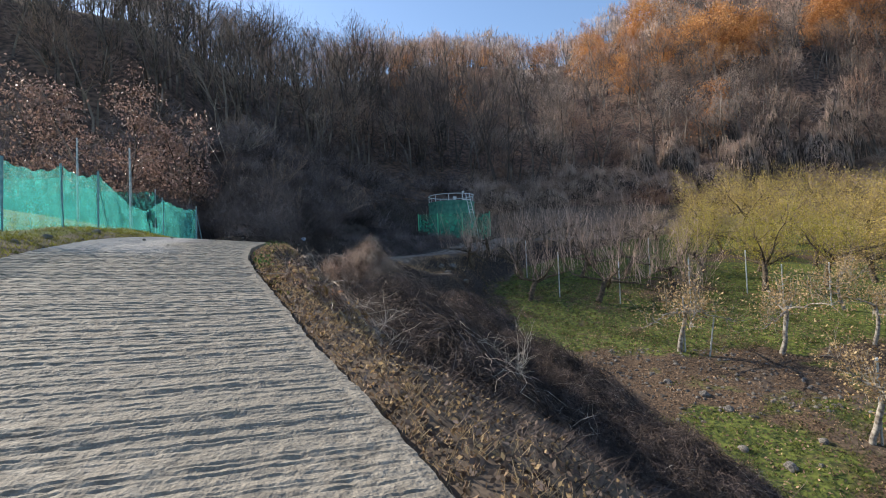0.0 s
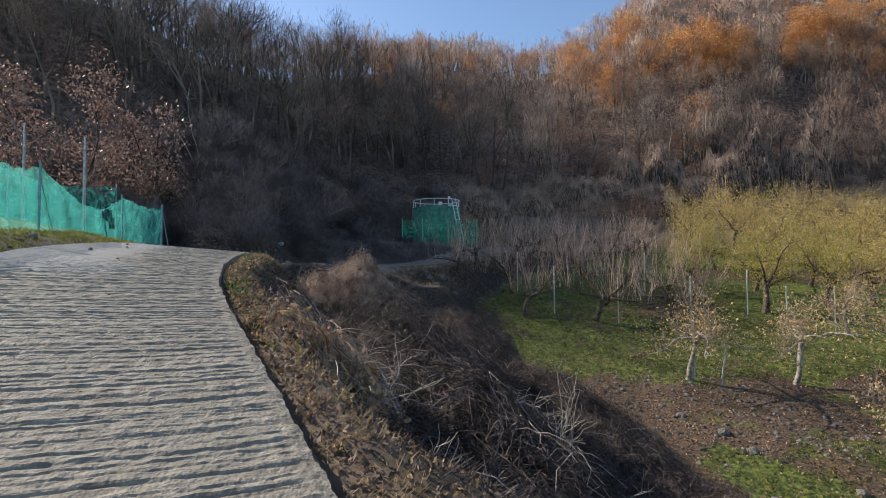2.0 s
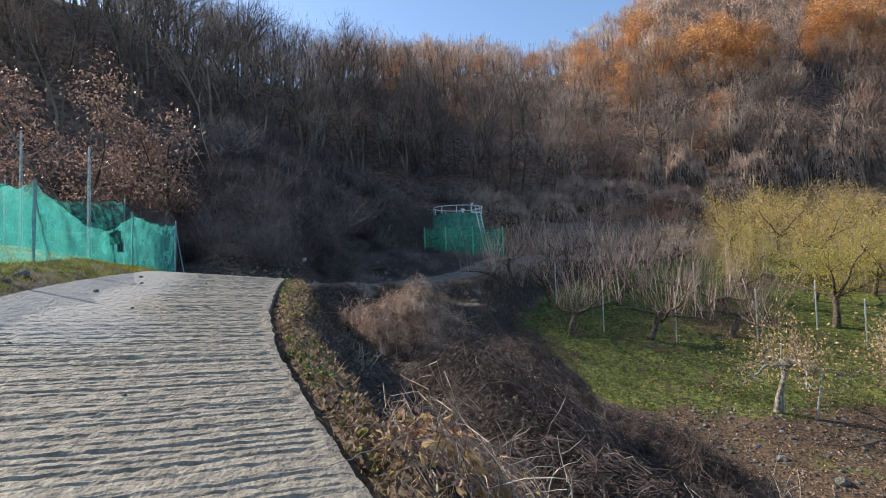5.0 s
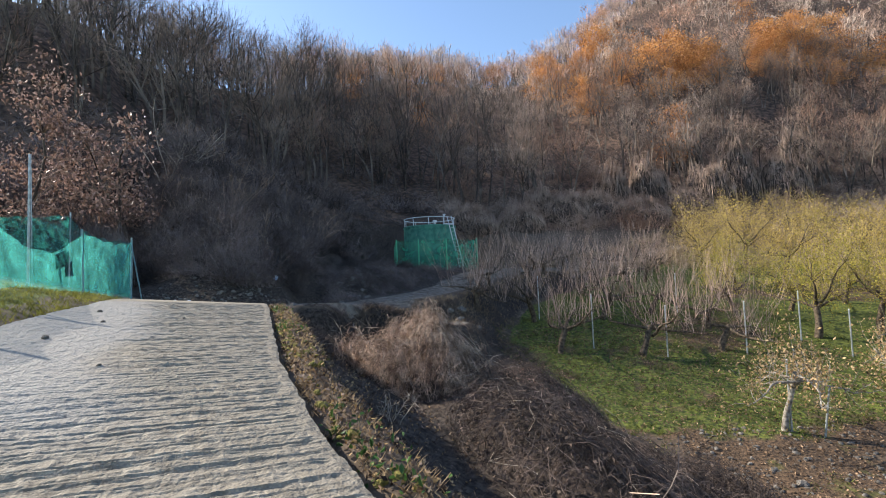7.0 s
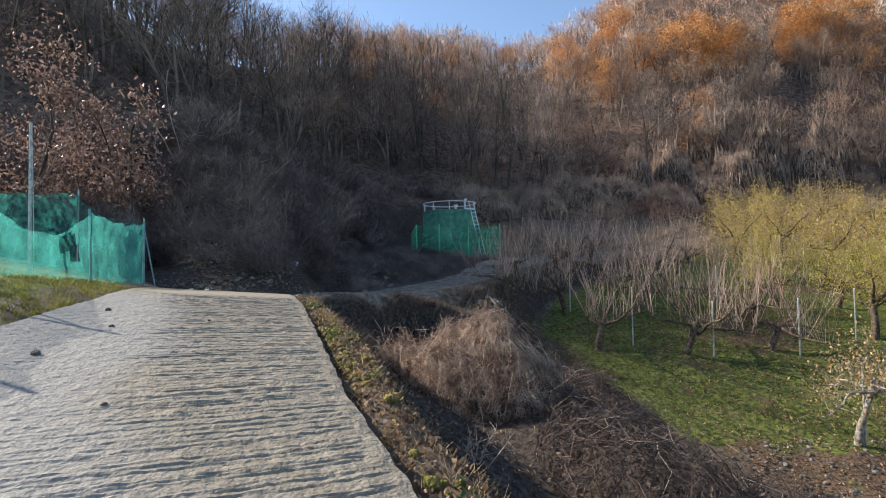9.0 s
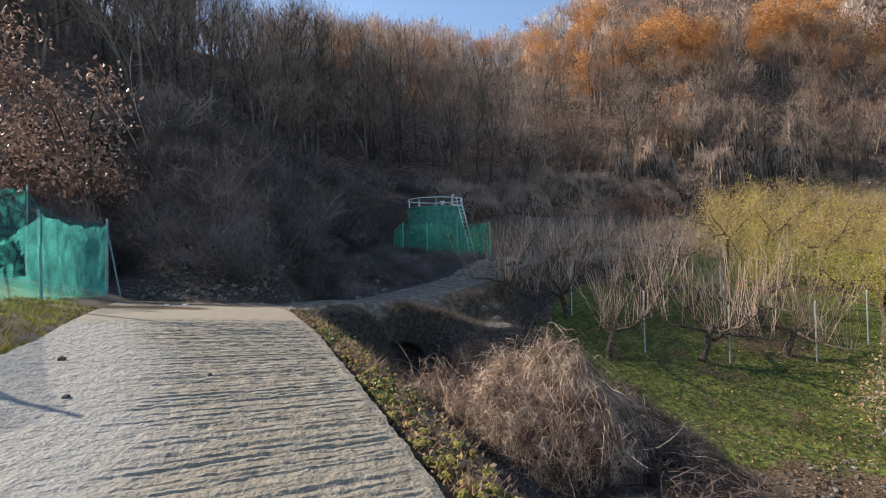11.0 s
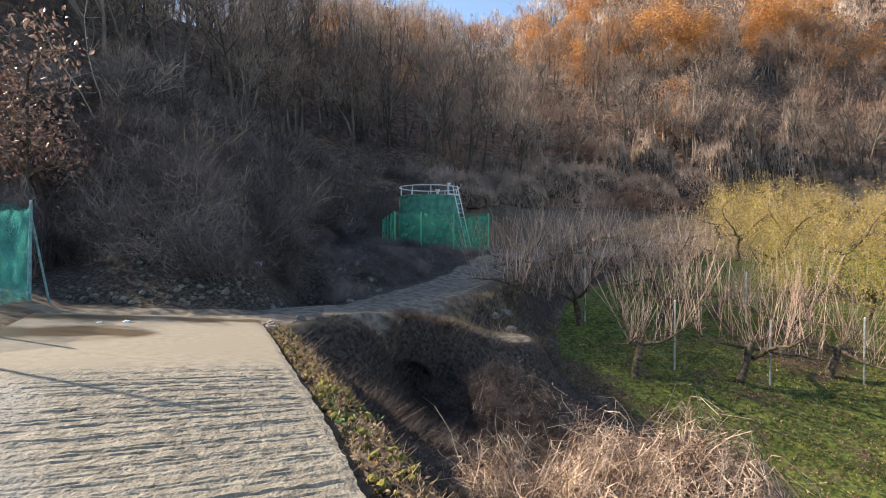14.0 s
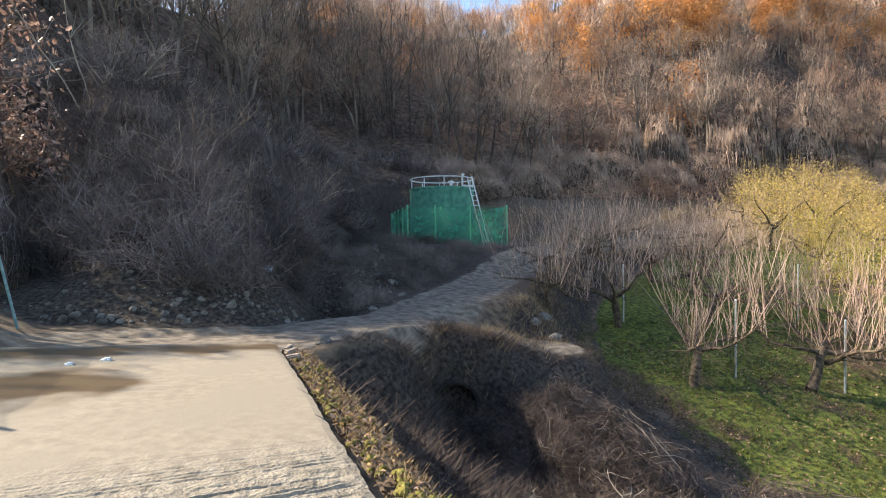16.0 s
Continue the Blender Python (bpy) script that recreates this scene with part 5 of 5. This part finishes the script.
joined_rocks(fx, fy, 0.02 + 0.11 * r.random(n) ** 3, "bank_rubble", "grey broken rubble at the foot of the shaded bank")
n = 500
ly = r.uniform(15.5, 21, n)
lx = np.interp(ly, UPPER_Y, LOWER_X) + r.uniform(0.4, 7, n)
joined_rocks(lx, ly, 0.03 + 0.08 * r.random(n) ** 2, "orchard_rubble", "small grey stones among fallen leaves")
n = 130
tt = r.uniform(0, 1, n)
joined_rocks(np.interp(tt, (0, 1), (-5.6, -3.4)) + r.normal(size=n) * 0.5, np.interp(tt, (0, 1), (29, 40)) + r.normal(size=n) * 1.2, 0.06 + 0.16 * r.random(n) ** 1.5, "stone_bank", "loose stone bank beside the dirt track below the tank")
# culvert mouth under the track, the shade inside painted near-black
culvert = thing("culvert_mouth", (-3.75, 24.75, 0.45), "culvert mouth in the overgrown gully, its shade painted near-black", "culvert")
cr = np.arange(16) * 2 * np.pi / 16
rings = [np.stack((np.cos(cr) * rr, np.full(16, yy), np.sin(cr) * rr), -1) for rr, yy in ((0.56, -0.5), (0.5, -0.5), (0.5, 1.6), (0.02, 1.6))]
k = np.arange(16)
part("pipe", (np.concatenate(rings), np.concatenate([np.stack((a * 16 + k, a * 16 + (k + 1) % 16, (a + 1) * 16 + (k + 1) % 16, (a + 1) * 16 + k), -1) for a in range(3)])), M_HOLESHADE, culvert)


def crumpled(name, x, y, size, mat, label, z=None):
    bm = bmesh.new()
    bmesh.ops.create_icosphere(bm, subdivisions=3, radius=1)
    for v in bm.verts:
        n0 = noise.noise(Vector(v.co) * 1.7) + 0.5 * noise.noise(Vector(v.co) * 4)
        v.co = v.co * size * (1 + 0.55 * n0)
        v.co.z *= 0.6
    ob = new(name, mesh_of(bm, name, mat))
    ob.location = (x, y, (ground_at(x, y) if z is None else z) + size * 0.3)
    return tagged(ob, label, "litter")


crumpled("plastic_bag", -7.9, 28.0, 0.16, M_BAG, "crumpled white and blue plastic bag on the slope")
for u0, v0, s in ((22.4, -1.5, 0.045), (22.6, -1.15, 0.055)):
    x, y = xy_of(u0, v0)
    crumpled("paper_scrap", x, y, s, M_WHITE, "flattened white scrap on wet concrete", float(road_z(u0, v0)) - 0.01)
for u0, v0 in ((23.55, 1.25), (23.2, 1.22), (22.7, 1.12)):
    x, y = xy_of(u0, v0)
    bm = bmesh.new()
    bmesh.ops.create_cube(bm, size=1)
    bmesh.ops.scale(bm, vec=(0.1, 0.22, 0.12), verts=bm.verts)
    bmesh.ops.bevel(bm, geom=bm.edges[:], offset=0.02, segments=2, affect="EDGES")
    ob = new("kerb_block", mesh_of(bm, "kerb_block", M_BRICK))
    ob.matrix_world = pose(x, y, float(road_z(u0, v0)) - 0.07, 9, 7, 20 + u0 * 90)
    tagged(ob, "broken concrete block at the road corner", "block", "kerb blocks")


# ---- grass, weeds and fallen leaves ----
def blades(x, y, tall, seed, z=None, lean=0.45, wide=0.012):
    q = np.random.default_rng(seed)
    n = len(x)
    z = height(x, y) if z is None else z
    p = np.stack((x, y, z - 0.01), -1)
    a = q.uniform(0, 6.283, n)
    h = tall * q.uniform(0.5, 1.3, n)
    tip = p + np.stack((np.cos(a) * h * lean, np.sin(a) * h * lean, h), -1) * q.uniform(0.6, 1, (n, 1))
    return ribbons(p, tip, wide, wide * 0.25, q)


def tufts(n, per, spread, x, y, seed):
    q = np.random.default_rng(seed)
    return np.repeat(x, per) + q.normal(size=n * per) * spread, np.repeat(y, per) + q.normal(size=n * per) * spread


q = np.random.default_rng(77)
n = 650
u0 = q.uniform(1.0, 23.3, n)
x, y = xy_of(u0, right_v(u0) + 0.06 + np.abs(q.normal(size=n)) * 0.4)
x, y = tufts(n, 9, 0.05, x, y, 78)
stuff("verge_dry_grass", blades(x, y, 0.085, 79, lean=1.1, wide=0.008), M_DRYGRASS, "dry tan grass along the concrete edge", "grass")
n = 700
u0 = q.uniform(7, 23.3, n)
u0 = u0[fbm(u0, u0 * 0, 1.6, 31) > 0.75]
n = len(u0)
x, y = xy_of(u0, right_v(u0) + 0.05 + np.abs(q.normal(size=n)) * 0.22)
x, y = tufts(n, 12, 0.05, x, y, 80)
q2 = np.random.default_rng(5)
mu = np.concatenate((q2.uniform(7, 23, 160), q2.uniform(12.5, 22, 200)))
mx, my = xy_of(mu, right_v(mu) + 0.1 + np.abs(q2.normal(size=360)) * 0.2)
joined_rocks(mx, my, 0.015 + 0.055 * q2.random(360), "verge_moss", "yellow-green moss cushions along the concrete edge", M_MOSS, 0.0)
wu = np.concatenate([c + q2.normal(size=48) * 0.3 for c in (9.4, 9.9, 14.2, 17.0)])
wx, wy = xy_of(wu, right_v(wu) + 0.08 + np.abs(q2.normal(size=len(wu))) * 0.18)
stuff("verge_leafy_weeds", folded_leaves(np.stack((wx, wy, height(wx, wy) + q2.uniform(0.02, 0.14, len(wx))), -1), 0.055, q2, -0.3), M_WEED, "dark green broad-leaved weeds beside the concrete edge", "weeds")
lu = q2.uniform(2, 23, 2600)
lx, ly = xy_of(lu, right_v(lu) + 0.06 + np.abs(q2.normal(size=2600)) * 0.28)
stuff("verge_fallen_leaves", folded_leaves(np.stack((lx, ly, height(lx, ly) + 0.025), -1), 0.045, q2, 0.2), M_LEAF_FLOOR, "curled brown leaves caught along the concrete edge", "leaves")
stuff("verge_green_weeds", blades(x, y, 0.09, 81, lean=0.9, wide=0.018), M_GRASS, "low green weeds along the concrete edge", "grass")
n = 2600
u0 = q.uniform(3, 21, n)
x, y = xy_of(u0, left_v(u0) - 0.05 - np.abs(q.normal(size=n)) * 1.6)
x, y = tufts(n, 7, 0.06, x, y, 82)
stuff("verge_grass", blades(x, y, 0.08, 83, lean=0.8), M_SUNLITGRASS, "short yellow-green grass on the verge, brightened for sunlight", "grass")
n = 5200
y = q.uniform(11, 33, n)
x = np.interp(y, UPPER_Y, LOWER_X) + q.uniform(-0.3, 16, n)
keep = (0.2 + 0.6 * fbm(x, y, 0.45, 8) + 0.4 * smooth(20.6, 22, y) - 0.5 * smooth(2.6, 1.4, np.abs(y - 18.4)) + 0.5 * smooth(3.2, 1.2, x - np.interp(y, UPPER_Y, LOWER_X)) * smooth(17, 15.5, y)) > 0.0
x, y = x[keep], y[keep]
x, y = tufts(len(x), 9, 0.09, x, y, 84)
stuff("orchard_grass", blades(x, y, 0.10, 85, lean=0.8, wide=0.022), M_GRASS, "short green grass under the orchard trees", "grass")
n = 28000
y = q.uniform(8, 31, n)
x = np.interp(y, UPPER_Y, LOWER_X) + q.uniform(-0.4, 14, n)
stuff("orchard_leaf_litter", leaves(np.stack((x, y, height(x, y) + 0.03), -1), 0.085, q, 0.4), M_LEAF_FLOOR, "fallen tan leaves over the orchard floor", "leaves")
n = 9000
u0 = q.uniform(0, 22, n)
x, y = xy_of(u0, right_v(u0) + 0.08 + np.abs(q.normal(size=n)) * 1.1)
stuff("bank_dark_leaf_litter", leaves(np.stack((x, y, height(x, y) + 0.03), -1), 0.055, q, 0.4), M_LEAF_DARK, "withered dark leaves over the road bank", "leaves")
n = 4200
u0 = q.uniform(0, 22, n)
x, y = xy_of(u0, right_v(u0) + 0.1 + np.abs(q.normal(size=n)) * 1.0)
stuff("bank_leaf_litter", leaves(np.stack((x, y, height(x, y) + 0.02), -1), 0.045, q), M_LEAF_TAN, "fallen brown leaves on the road bank", "leaves")
n = 7800
y = q.uniform(3, 29.5, n)
a, b = np.interp(y, UPPER_Y, UPPER_X), np.interp(y, UPPER_Y, LOWER_X)
x = a + (b - a) * q.uniform(0.06, 0.95, n)
keep = track_distance(x, y, BRANCH) > 1.0
x, y = x[keep], y[keep]
n = len(x)
x, y = tufts(n, 6, 0.1, x, y, 86)
e = np.random.default_rng(93)
ey = e.uniform(18.5, 26, 2400)
ex = np.interp(ey, (20, 23, 25.6, 28), (-3.4, -3.8, -3.6, -2.6)) + e.normal(size=2400) * 1.1
ey, ex = ey[ex > np.interp(ey, UPPER_Y, UPPER_X) + 0.15], ex[ex > np.interp(ey, UPPER_Y, UPPER_X) + 0.15]
ex, ey = tufts(len(ex), 6, 0.09, ex, ey, 94)
lx, ly = ex[::3], ey[::3]
# dark leaves and stems over the gully, carrying its shade in their colour
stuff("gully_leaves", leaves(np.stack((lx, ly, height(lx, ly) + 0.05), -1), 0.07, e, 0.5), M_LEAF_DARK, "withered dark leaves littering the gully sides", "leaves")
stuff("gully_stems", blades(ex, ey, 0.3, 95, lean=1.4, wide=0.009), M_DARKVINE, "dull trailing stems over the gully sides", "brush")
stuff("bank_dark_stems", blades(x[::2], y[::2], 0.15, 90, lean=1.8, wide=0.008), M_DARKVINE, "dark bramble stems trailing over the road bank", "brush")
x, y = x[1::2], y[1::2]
# dead stems in the dark bramble colour, for the shade on the bank
stuff("bank_dead_stems", blades(x, y, 0.11, 87, lean=1.7, wide=0.007), M_DARKVINE, "dead stems covering the road bank, darkened for its shade", "brush")
n = 900
y = q.uniform(24, 42, n)
x = np.interp(y, UPPER_Y, UPPER_X) + 0.4 + np.abs(q.normal(size=n)) * 1.2
x, y = tufts(n, 6, 0.1, x, y, 88)
stuff("track_side_grass", blades(x, y, 0.2, 89, lean=0.7), M_DRYGRASS, "dry grass on the side of the dirt track", "grass")

# ---- tall dark trees above the brush ----
tall = []
for k in range(5):
    wood, twig = bare_template(30 + k, 12.0, 4.6, 240, 16)
    root = thing("bare_tree", (0, 0, 0), "", "tree")
    part("trunk", wood, M_DARKBARK, root)
    part("twiggery", twig, M_DARKBARK, root)
    tall.append(root)
xt, yt = scatter(64, -50, 40, 30, 90, lambda x, y, r: (foot_distance(x, y) > 10) & (foot_distance(x, y) < 42) & ((y > 44) | (x < -27)) & ~sunlit_lane(x, y) & in_view(x, y) & (np.degrees(np.arctan2(x + 5, y - 12)) < 16), 17)
set_out(tall, list(zip(xt.tolist(), yt.tolist())), "tall dark leafless tree standing above slope brushwood", "tall slope trees")
